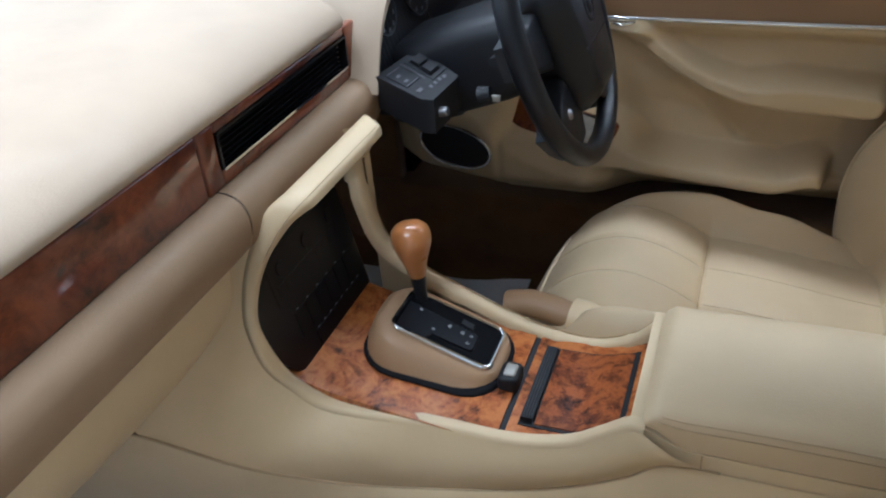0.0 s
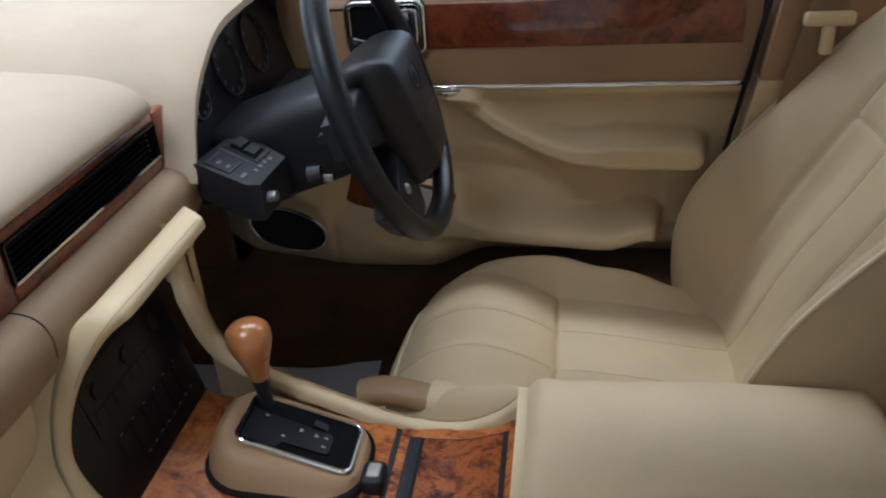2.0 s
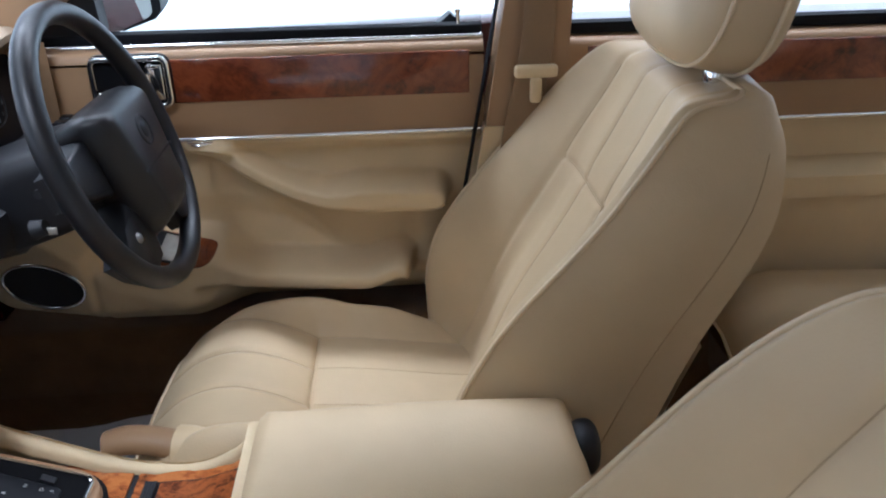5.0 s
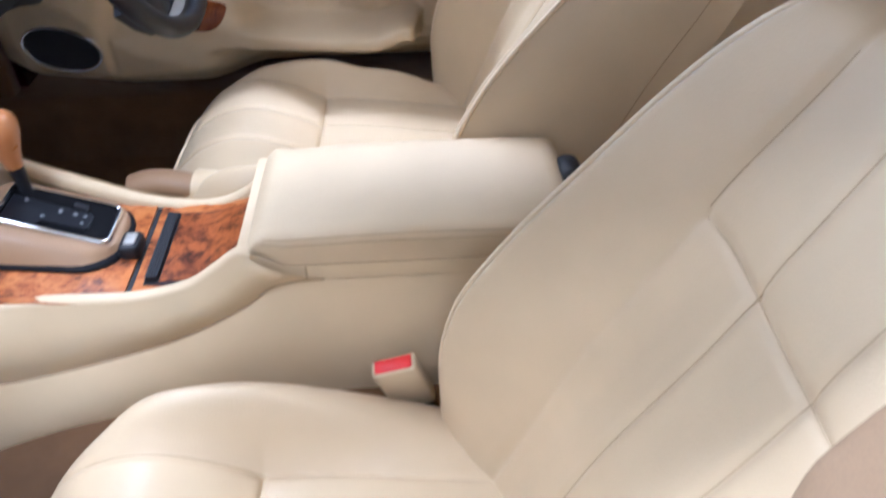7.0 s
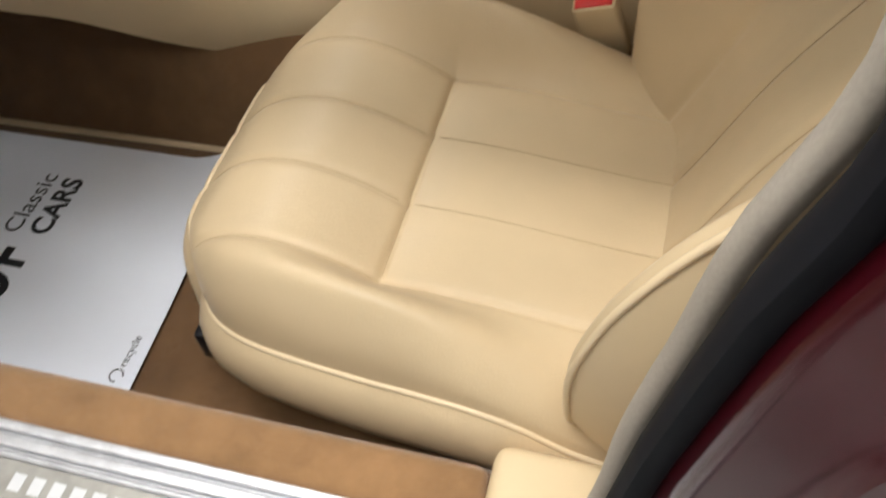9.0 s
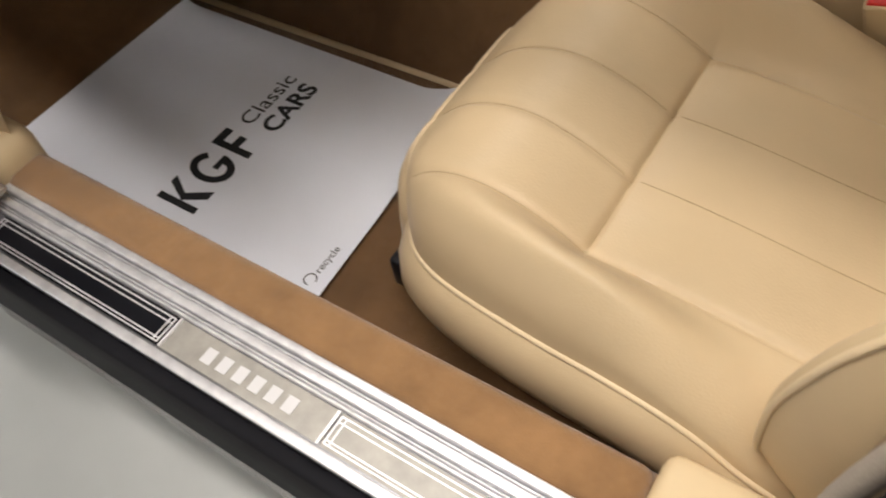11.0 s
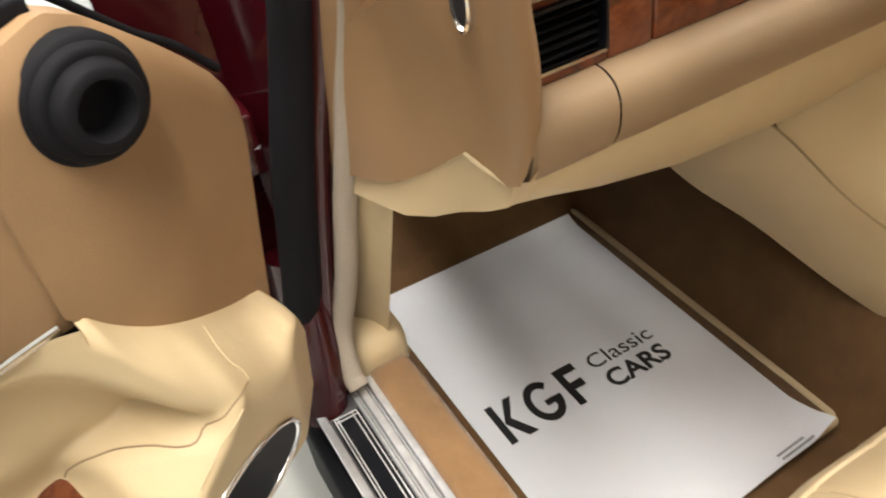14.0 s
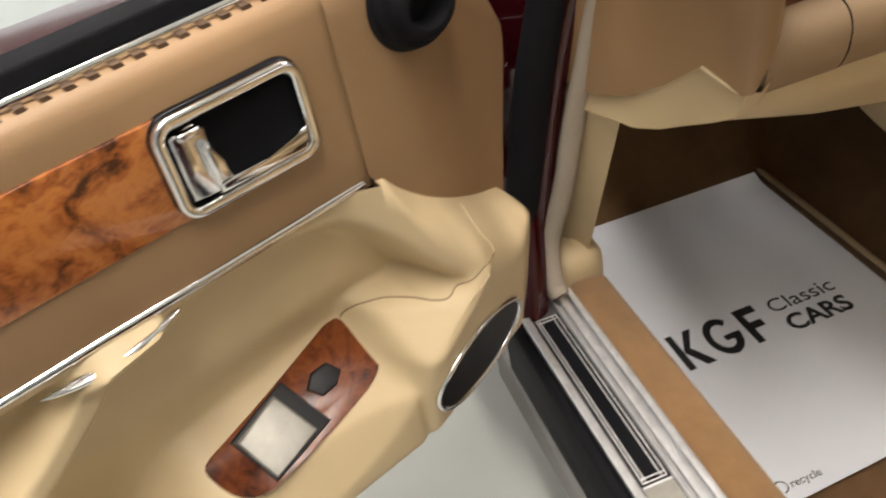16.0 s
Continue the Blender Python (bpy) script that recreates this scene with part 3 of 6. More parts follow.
def rim_rows(path):
    """A padded band: inner lip, rounded crown and outer shoulder, facing out of the loop."""
    rows = []
    for i, p in enumerate(path):
        t = (path[min(i + 1, len(path) - 1)] - path[max(i - 1, 0)]).normalized()
        out = Vector((0.10, 0.055, 0.78)) - p          # towards the middle of the opening
        bar = smooth01((p.z - 0.66) / 0.22) if p.y < FAR else 0.0
        face = Vector((0.62 - 0.42 * bar, 0, 0.78 + 0.2 * bar))   # the way the rim faces
        face = (face - t * face.dot(t)).normalized()
        side = t.cross(face).normalized()
        if side.dot(out) > 0:
            side = -side
        w = 0.0095 + 0.0095 * bar + (0.002 if p.y >= FAR else 0)
        rows.append([p - side * w - face * (0.016 if p.y >= FAR else 0.015), p - side * w - face * 0.004, p - side * (w - 0.004), p + side * 0.0 + face * 0.0015, p + side * (w - 0.004),
                     p + side * w - face * 0.005, p + side * w - face * (0.035 - 0.015 * bar)])
    return rows


low = RIM_N[:7]
bar = [(-0.121, -0.018, 0.904), (-0.119, 0.06, 0.906), (-0.119, 0.150, 0.906)]
edge_in = spline([(x, -0.035 - 0.010 * smooth01((-0.02 - x) / 0.11), z) for x, y, z in low] + [(-0.158, -0.057, 0.664), (-0.172, -0.067, 0.692), (-0.178, -0.080, 0.732), (-0.184, -0.082, 0.768), (-0.185, -0.067, 0.798), (-0.176, -0.055, 0.829),
                  (-0.162, -0.050, 0.854), (-0.146, -0.047, 0.876), (-0.130, -0.040, 0.895)] + bar, 6)
outer = [(x, -0.055 - 0.014 * smooth01((-0.02 - x) / 0.11), z - 0.002) for x, y, z in low] + [(-0.164, -0.083, 0.676), (-0.181, -0.094, 0.709), (-0.189, -0.097, 0.745), (-0.196, -0.092, 0.778), (-0.198, -0.076, 0.814), (-0.194, -0.064, 0.840), (-0.185, -0.054, 0.868)]
edge_out = spline(outer + [(-0.170, -0.047, 0.892), (-0.160, -0.035, 0.904), (-0.157, -0.01, 0.907), (-0.157, 0.06, 0.907), (-0.157, 0.180, 0.907)], 6)


def resample(path, n):
    """n + 1 points at even steps along a path."""
    d = [0.0]
    for p, q_ in zip(path, path[1:]):
        d.append(d[-1] + (q_ - p).length)
    ts = [d[-1] * k / n for k in range(n + 1)]
    return [Vector([float(np.interp(t, d, [p[c] for p in path])) for c in range(3)]) for t in ts]


ups = []
for i, (a, b) in enumerate(zip(edge_in, edge_out)):
    d = (b - a).normalized()
    t = (edge_in[min(i + 2, len(edge_in) - 1)] - edge_in[max(i - 2, 0)]).normalized()
    up = t.cross(d).normalized()
    if up.z + up.x * 0.5 < 0:
        up = -up
    ups.append(up)
rows = []
for i, (a, b) in enumerate(zip(edge_in, edge_out)):
    d = (b - a).normalized()
    up = sum(ups[max(0, i - 7):i + 8], Vector()).normalized()
    up = (up - d * up.dot(d)).normalized()
    drop = 0.030 * (1 - smooth01((a.z - 0.650) / 0.02)) + 0.004 + 0.007 * smooth01((a.z - 0.76) / 0.12)
    rows.append([a - up * drop - d * 0.001, a - up * 0.004, a + d * 0.003, a.lerp(b, 0.3) + up * 0.0012, a.lerp(b, 0.7) + up * 0.0012, b - d * 0.004, b - up * 0.005, b - up * 0.018])
bm = surf(rows)
bm.verts.ensure_lookup_table()
bm.faces.new(bm.verts[len(bm.verts) - 8:])
part("rim", bm, TRIM, con, "padded cream leather rim")
part("rim", surf(rim_rows(path_far)), TRIM, con, "padded cream leather rim")
part("stitch_line", sweep([r[2].lerp(r[3], 0.25) for r in rows[72:]], ring_profile(0.0006, n=5)), STITCH, con)
# near side: upper panel, lower panel
S = [(0.320, -0.050, 0.646), (0.290, -0.050, 0.645), (0.255, -0.050, 0.636), (0.218, -0.051, 0.607), (0.118, -0.052, 0.557), (-0.034, -0.057, 0.517), (-0.12, -0.090, 0.535),
     (-0.20, -0.150, 0.60), (-0.272, -0.213, 0.694), (-0.29, -0.20, 0.77), (-0.275, -0.13, 0.86)]
up, lo = resample(spline([(x, y - 0.001, z - 0.003) for x, y, z in outer], 8), 80), resample(spline(S + [(-0.25, -0.10, 0.90)], 8), 80)
rows = []
for t in range(9):
    t /= 8
    rows.append([a.lerp(b, t) + Vector((0, -0.010 * math.sin(math.pi * t), 0)) for a, b in zip(up, lo)])
part("side_panel", surf(rows), TRIM, con)
B = [(0.65, -0.048, 0.447), (0.45, -0.048, 0.445), (0.322, -0.048, 0.442), (0.20, -0.050, 0.425), (0.08, -0.052, 0.405), (-0.033, -0.058, 0.388), (-0.12, -0.080, 0.395), (-0.22, -0.115, 0.43),
     (-0.32, -0.17, 0.50), (-0.40, -0.21, 0.54), (-0.47, -0.25, 0.60)]
S2 = [(0.65, -0.050, 0.648)] + S[:9] + [(-0.36, -0.25, 0.735)]
lo2, bo = spline(S2, 6), spline(B, 6)
rows = []
for t in range(9):
    t /= 8
    rows.append([a.lerp(b, t) + Vector((0, -0.012 * math.sin(math.pi * t) - 0.002, 0)) for a, b in zip(lo2, bo)])
part("lower_panel", surf(rows), TRIM, con)
part("seam_shadow_gap", sweep([p + Vector((0, -0.001, 0)) for p in lo2[6:]], ring_profile(0.0016, n=6)), STITCH, con)
# far side panel
rows = [[Vector((x, FAR + 0.014, z - 0.004)) for x, y, z in spline(RIM_F, 4)], [Vector((x, FAR + 0.02, 0.40)) for x, y, z in spline(RIM_F, 4)]]
part("side_panel", surf(rows), TRIM, con)
ZW = ((-0.20, -0.14, -0.09, 0.0, 0.10, 0.16, 0.205, 0.24), (0.668, 0.650, 0.641, 0.630, 0.616, 0.617, 0.630, 0.652))
wood_z = lambda x: table(x, *ZW)
deck = lambda x0, x1, y0, y1, lift, n=14: [[(x0 + (x1 - x0) * i / n, y0 + (y1 - y0) * j / 6, wood_z(x0 + (x1 - x0) * i / n) + lift) for j in range(7)] for i in range(n + 1)]
part("wood_panel", solid(deck(-0.205, 0.0735, -0.052, 0.158, 0.0), (0, 0, -0.01)), BURL, con, "glossy burr walnut veneer")
part("wood_panel", solid(deck(0.081, 0.245, -0.040, 0.158, 0.0), (0, 0, -0.01)), BURL, con, "glossy burr walnut veneer")
part("gap_strip", solid(deck(0.0735, 0.081, -0.040, 0.158, -0.003, 2), (0, 0, -0.01)), BLACK, con)
part("ashtray_frame", solid(deck(0.092, 0.2125, -0.012, 0.134, 0.0015, 10), (0, 0, -0.01)), BLACK, con, "black ashtray surround")
lid = part("ashtray_lid", solid(deck(0.111, 0.2060, -0.008, 0.130, 0.0035, 8), (0, 0, -0.004)), LIDWOOD, con, "dark burr walnut ashtray lid")
part("lid_grip", solid(deck(0.094, 0.1085, -0.006, 0.128, 0.0085, 4), (0, 0, -0.008)), BLACK, lid, "ribbed black grip")
for k in range(4):
    part("grip_rib", solid(deck(0.0955 + 0.0033 * k, 0.0970 + 0.0033 * k, -0.004, 0.126, 0.0098, 1), (0, 0, -0.002)), BLACK, lid)

# radio and climate panel
def stack_at(a, b, d=0.0):
    """a across the car, b up the panel, d proud of it."""
    return Vector((-0.168 - 0.052 * b + d * 0.96, -0.040 + 0.198 * a, 0.648 + 0.245 * b + d * 0.26))


stack = thing("control_stack", "glossy black radio and climate control panel", "car radio", (-0.17, 0.06, 0.65))
place = lambda a, b, d: stack_at(a, b, d)
part("panel", prism([(0.20, -0.02), (1.01, -0.02), (1.01, 0.98), (-0.03, 0.98), (-0.06, 0.70), (-0.14, 0.57), (-0.20, 0.45), (-0.20, 0.36), (-0.13, 0.18), (0.0, 0.06)], -0.01, 0.0, place), GLOSSBLACK, stack, "", False)
for a0, a1, b0, b1 in ((0.04, 0.95, 0.70, 0.94), (0.04, 0.95, 0.40, 0.66)):
    part("unit", prism([(a0, b0), (a1, b0), (a1, b1), (a0, b1)], 0.0, 0.0010, place, 0.0003), GLOSSBLACK, stack, "", False)
for r, (b0, b1) in enumerate(((0.06, 0.14), (0.18, 0.32), (0.44, 0.50), (0.74, 0.80))):
    n = (8, 6, 9, 7)[r]
    for k in range(n):
        first = (0.27, 0.14, 0.08, 0.08)[r]
        a0 = first + k * (0.92 - first) / n
        part("button", prism([(a0, b0), (a0 + 0.70 / n, b0), (a0 + 0.70 / n, b1), (a0, b1)], 0.0, 0.0016, place, 0.0005), GLOSSBLACK, stack, "", False)
        if r in (0, 1):
            part("button_mark", prism([(a0 + 0.02, b1 + 0.010), (a0 + 0.02 + 0.022, b1 + 0.010), (a0 + 0.042, b1 + 0.016), (a0 + 0.02, b1 + 0.016)], 0.0022, 0.0026, place), GREYINK, stack, "", False)
for a0 in (0.18, 0.5, 0.82):
    c = stack_at(a0, 0.56, 0.006)
    part("dial", lathe([(0, -0.003), (0.010, -0.003), (0.0105, -0.006)], Matrix.Translation(c) @ Matrix.Rotation(radians(75), 4, "Y"), 16), BLACK, stack)

# ---------------------------------------------------------------- gear selector
sel = thing("gear_selector", "automatic gear selector with turned wooden knob", "gear lever", (-0.02, 0.08, 0.63))
gz = lambda x: 0.682 - 0.36 * (x + 0.073)


def housing(x0, x1, y0, y1, z_of, rad, n=6):
    out = []
    for cx, cy, a0 in ((x1 - rad, y1 - rad, 0), (x0 + rad, y1 - rad, 90), (x0 + rad, y0 + rad, 180), (x1 - rad, y0 + rad, 270)):
        for k in range(n + 1):
            a = radians(a0 + 90 * k / n)
            x, y = cx + rad * math.cos(a), cy + rad * math.sin(a)
            out.append(Vector((x, y, z_of(x))))
    return out


def loop_loft(loops, cap=True):
    bm = surf(loops, close=True)
    if cap:
        bm.verts.ensure_lookup_table()
        n = len(loops[0])
        bm.faces.new([bm.verts[(len(loops) - 1) * n + j] for j in range(n)])
    return bm


part("gaiter_skirt", loop_loft([housing(-0.128, 0.057, 0.002, 0.146, lambda x: wood_z(x) - 0.004, 0.052), housing(-0.128, 0.057, 0.002, 0.146, lambda x: wood_z(x) + 0.003, 0.052),
                                housing(-0.124, 0.054, 0.006, 0.143, lambda x: wood_z(x) + 0.006, 0.050)]), RUBBER, sel, "black rubber skirt")
part("housing", loop_loft([housing(-0.124, 0.054, 0.006, 0.143, lambda x: wood_z(x) + 0.0035, 0.050), housing(-0.121, 0.0535, 0.009, 0.141, lambda x: 0.45 * wood_z(x) + 0.55 * gz(x) - 0.008, 0.048),
                           housing(-0.112, 0.0525, 0.018, 0.136, lambda x: gz(x) - 0.008, 0.043), housing(-0.102, 0.049, 0.028, 0.129, lambda x: gz(x) - 0.001, 0.030),
                           housing(-0.088, 0.044, 0.038, 0.121, lambda x: gz(x) - 0.001, 0.02)]), TAN, sel, "tan leather covered selector housing")
gz0 = gz
gz = lambda x: gz0(x) + 0.002
fr0, fr1 = housing(-0.087, 0.043, 0.039, 0.120, lambda x: gz(x) - 0.001, 0.013, 5), housing(-0.0825, 0.0385, 0.0435, 0.1155, lambda x: gz(x) + 0.0025, 0.009, 5)
part("gate_frame", surf([fr0, housing(-0.0865, 0.0425, 0.0395, 0.1195, lambda x: gz(x) + 0.0025, 0.0125, 5), housing(-0.085, 0.041, 0.041, 0.118, lambda x: gz(x) + 0.0035, 0.011, 5), fr1, [v - Vector((0, 0, 0.006)) for v in fr1]], close=True), CHROME, sel, "chrome gate frame")
part("gate_plate", loop_loft([[v - Vector((0, 0, 0.006)) for v in fr1], [v - Vector((0, 0, 0.0038)) for v in fr1]]), MATTEBLACK, sel)
island = [(-0.080, 0.046), (-0.042, 0.046), (-0.038, 0.058), (0.010, 0.058), (0.014, 0.062), (0.014, 0.086), (0.010, 0.090), (-0.080, 0.096)]
part("slot_cover", prism(island, 0, 0.004, lambda a, b, d: (a, b, gz(a) - 0.0025 + d), 0.001), GLOSSBLACK, sel, "", False)
part("gate_stop", prism([(-0.012, 0.096), (0.004, 0.094), (0.004, 0.104), (-0.012, 0.106)], 0, 0.005, lambda a, b, d: (a, b, gz(a) - 0.0025 + d), 0.001), BLACK, sel, "", False)
for txt, x, y in (("P", -0.060, 0.088), ("R", -0.036, 0.064), ("N", -0.020, 0.080), ("D", -0.003, 0.079), ("3", 0.008, 0.080), ("2", 0.008, 0.066)):
    mm = Matrix.Translation((x, y, gz(x) + 0.0019)) @ Matrix.Rotation(radians(20), 4, "Y") @ Matrix.Rotation(radians(90), 4, "Z")
    lettering(txt, 0.0065, WHITEINK, mm, sel, "gate_letter")
kb = Vector((-0.070, 0.112, 0.672))
axis = Vector((-0.10, 0.06, 1)).normalized()
km = Matrix.Translation(kb) @ axis.to_track_quat("Z", "Y").to_matrix().to_4x4()
part("lever", lathe([(0.008, 0.0), (0.008, 0.02), (0.0095, 0.032), (0.0105, 0.046)], km, 14), BLACK, sel)
part("knob", lathe([(0.0105, 0.044), (0.012, 0.050), (0.0155, 0.064), (0.0215, 0.080), (0.0255, 0.092), (0.0262, 0.102), (0.024, 0.111), (0.018, 0.117), (0.009, 0.120), (0.0, 0.1205)], km, 28), KNOBWOOD, sel, "polished turned wooden knob")
sw = part("mode_switch", rbox(0.052, 0.0785, 0.034, 0.072, 0.616, 0.6405, 0.007, 3), BLACK, sel, "black mode switch block")
part("switch_key", rbox(0.0590, 0.074, 0.041, 0.063, 0.639, 0.643, 0.0025), PLATEALU, sw, "grey rocker key")

# ---------------------------------------------------------------- armrest box
arm = thing("armrest", "padded cream leather centre armrest box", "armrest", (0.42, 0.05, 0.45))


def arm_lid(a, b):
    """Padded lid: a along, b round the top from the near edge to the far edge."""
    x = 0.236 + 0.382 * a
    ends = min(1, a / 0.055, (1 - a) / 0.07)
    ez = math.sqrt(max(0, 1 - (1 - ends) ** 2))
    ang = math.pi * b
    c, s = math.cos(ang), math.sin(ang)
    y = 0.052 - 0.101 * math.copysign(abs(c) ** 0.28, c)
    low = 0.668 + 0.022 * (1 - smooth01(a / 0.13))
    z = low + (0.708 - low + 0.006 * math.sin(math.pi * a)) * (abs(s) ** 0.36) * (0.25 + 0.75 * ez)
    return Vector((x + 0.008 * (1 - abs(s) ** 0.5) * (1 if a < 0.1 else 0) * (1 - a / 0.1), y, z))


part("lid", grid(arm_lid, 40, 40), CREAM, arm)
part("lid_front", grid(lambda a, b: Vector((0.226 + 0.016 * a * a + 0.003 * (1 - b), -0.049 + 0.199 * b, 0.630 + 0.063 * a)), 8, 8), CREAM, arm)
part("lid_edge", rbox(0.30, 0.608, -0.0480, 0.150, 0.660, 0.6695, 0.002), STITCH, arm, "", True)
part("stitch_line", sweep([arm_lid(0.05 + 0.9 * i / 30, 0.17) + Vector((0, -0.0002, 0.0004)) for i in range(31)], ring_profile(0.0007, n=5)), STITCH, arm)
part("box_body", rbox(0.232, 0.612, -0.050, 0.155, 0.43, 0.6685, 0.006), TRIM, arm)
part("crease_seam", sweep([arm_lid(0.04 + 0.93 * i / 40, 0.085) + Vector((0, -0.0003, 0.0003)) for i in range(41)], ring_profile(0.0007, n=5)), STITCH, arm)
part("box_seam", sweep([(0.300, -0.0512, 0.6450), (0.300, -0.0512, 0.6660)], ring_profile(0.0009, n=6)), STITCH, arm)
part("box_shoulder", prism([(0.224, 0.60), (0.224, 0.690), (0.236, 0.6885), (0.248, 0.6850), (0.261, 0.6775), (0.274, 0.6705), (0.288, 0.6672), (0.606, 0.6668), (0.606, 0.60)], -0.0505, 0.150, lambda a, b, d: (a, d, b), 0.003), TRIM, arm)
part("hinge_cover", superblob((0.622, 0.085, 0.675), (0.018, 0.03, 0.03), 0.7, 10), BLACK, arm)

# ---------------------------------------------------------------- seat belt buckle
buc = thing("seat_belt_buckle", "cream plastic seat belt buckle with red button", "buckle", (0.40, -0.10, 0.47))
bm_ = Matrix.Translation((0.402, -0.097, 0.522)) @ Matrix.Rotation(radians(-14), 4, "Y") @ Matrix.Rotation(radians(14), 4, "X")
part("housing", rbox(-0.027, 0.027, -0.012, 0.012, -0.058, 0.036, 0.005, 3, bm_), TRIM, buc)
part("release_button", rbox(-0.023, 0.023, -0.009, 0.008, 0.034, 0.0385, 0.002, 2, bm_), RED, buc, "red release button")
part("stalk", rbox(-0.016, 0.016, -0.006, 0.006, -0.14, -0.03, 0.003, 2, bm_), BLACK, buc)

# ---------------------------------------------------------------- hand brake
hb = thing("hand_brake", "tan leather hand brake grip with cream gaiter", "hand brake", (0.08, 0.25, 0.55))
part("grip", sweep(spline([(0.000, 0.262, 0.578), (0.03, 0.262, 0.585), (0.07, 0.256, 0.585), (0.105, 0.250, 0.578)], 4), ring_profile(0.023, 0.019, 14)), TAN, hb)
part("gaiter", sweep(spline([(0.100, 0.250, 0.580), (0.125, 0.246, 0.578), (0.16, 0.238, 0.560), (0.21, 0.235, 0.51), (0.24, 0.235, 0.45)], 4), ring_profile(0.03, 0.028, 14)), TRIM, hb)


# ---------------------------------------------------------------- dashboard
dash = thing("dashboard", "cream and tan leather dashboard with walnut fascia", "dashboard", (-0.4, 0.0, 0.8))


def strip(profile, y0, y1, n=12, bend=None):
    rows = []
    for i in range(n + 1):
        y = y0 + (y1 - y0) * i / n
        rows.append([(x + (bend(y) if bend else 0), y, z) for x, z in profile])
    return surf(rows)


TOP = [(-0.90, 1.030), (-0.70, 1.044), (-0.45, 1.050), (-0.30, 1.044), (-0.245, 1.036), (-0.215, 1.024), (-0.200, 1.010), (-0.199, 1.000), (-0.206, 0.994), (-0.22, 0.993)]
part("top_pad", strip([(p.x, p.z) for p in spline([(x, 0, z) for x, z in TOP], 4)], -0.608, 0.238), PAD, dash, "pale cream padded dash top")
part("fascia_backing", rbox(-0.60, -0.240, -0.60, 0.30, 0.85, 1.0, 0), BLACK, dash, "", False)
fx = -0.207


def fascia(name, y0, y1, z0, z1, m, label=""):
    return part(name, rbox(fx - 0.012, fx, y0, y1, z0, z1, 0.003), m, dash, label)


# walnut: glovebox face and framed centre vent
fascia("wood_fascia", -0.468, -0.083, 0.921, 0.992, WALNUT, "dark burr walnut veneer")
for y0, y1, z0, z1 in ((-0.598, -0.592, 0.921, 0.992), (-0.517, -0.470, 0.921, 0.992), (-0.592, -0.517, 0.921, 0.931), (-0.592, -0.517, 0.986, 0.992)):
    fascia("vent_surround", y0, y1, z0, z1, WALNUT)
for y0, y1, z0, z1 in ((-0.081, -0.052, 0.921, 0.992), (0.252, 0.285, 0.921, 0.992), (-0.052, 0.252, 0.921, 0.938), (-0.052, 0.252, 0.980, 0.992)):
    fascia("vent_surround", y0, y1, z0, z1, WALNUT)


def vent(y0, y1, z0, z1):
    v = part("air_vent", rbox(fx - 0.034, fx - 0.03, y0, y1, z0, z1, 0), MATTEBLACK, dash, "black slatted air vent", False)
    n = 6
    for k in range(n):
        z = z0 + (z1 - z0) * (k + 0.5) / n
        part("slat", rbox(fx - 0.022, fx - 0.008, y0, y1, z - 0.0012, z + 0.0012, 0), MATTEBLACK, v, "", False)
    for k in range(9):
        y = y0 + (y1 - y0) * (k + 0.5) / 9
        part("slat", rbox(fx - 0.030, fx - 0.020, y - 0.001, y + 0.001, z0, z1, 0), MATTEBLACK, v, "", False)
    for a, b, c, d in ((y0, y1, z0 - 0.002, z0 + 0.001), (y0, y1, z1 - 0.001, z1 + 0.002), (y0 - 0.002, y0 + 0.001, z0, z1), (y1 - 0.001, y1 + 0.002, z0, z1)):
        part("bezel", rbox(fx - 0.01, fx + 0.002, a, b, c, d, 0), CHROME if c < z0 + 0.01 and d < z0 + 0.01 else GLOSSBLACK, v, "", False)
    return v


vent(-0.050, 0.250, 0.940, 0.979)
vent(-0.590, -0.519, 0.933, 0.984)
# knee roll in tan leather, in three lengths
ROLL = [(-0.212, 0.921), (-0.196, 0.920), (-0.181, 0.912), (-0.174, 0.895), (-0.176, 0.872), (-0.186, 0.853), (-0.205, 0.846), (-0.23, 0.846)]
rp = [(p.x, p.z) for p in spline([(x, 0, z) for x, z in ROLL], 4)]
for y0, y1 in ((-0.612, -0.529), (-0.527, -0.068), (-0.066, 0.265)):
    rows = []
    for i in range(15):
        t = i / 14
        y = y0 + (y1 - y0) * t
        inset = 0.0016 * (1 - min(1, min(t, 1 - t) * (y1 - y0) / 0.006))
        rows.append([(x - inset, y, z) for x, z in rp])
    part("knee_roll", surf(rows), KNEE, dash, "tan leather knee roll")
part("roll_end", prism([(x, z) for x, z in rp], 0, 0.004, lambda a, b, d: (a, 0.265 + d, b)), KNEE, dash)
part("roll_end", prism([(x, z) for x, z in rp], 0, 0.004, lambda a, b, d: (a, -0.612 - d, b)), KNEE, dash)


# cream lower panel under the roll, sweeping up at its outer end
def lower(a, b):
    y = -0.622 + 0.522 * a
    drop = table(y, (-0.70, -0.62, -0.50, -0.40, -0.25, -0.10), (0.812, 0.798, 0.764, 0.745, 0.735, 0.735))
    z = 0.849 + (drop - 0.849) * b
    x = -0.192 - 0.050 * b ** 2
    return Vector((x, y, z))


part("lower_panel", grid(lower, 30, 10), TRIM, dash, "cream lower dash panel")
part("lower_lip", grid(lambda a, b: lower(a, 1) + Vector((-0.16 * b, 0, -0.012 * math.sin(math.pi * min(1, b * 4) / 2) + 0.02 * b)), 30, 8), TRIM, dash)

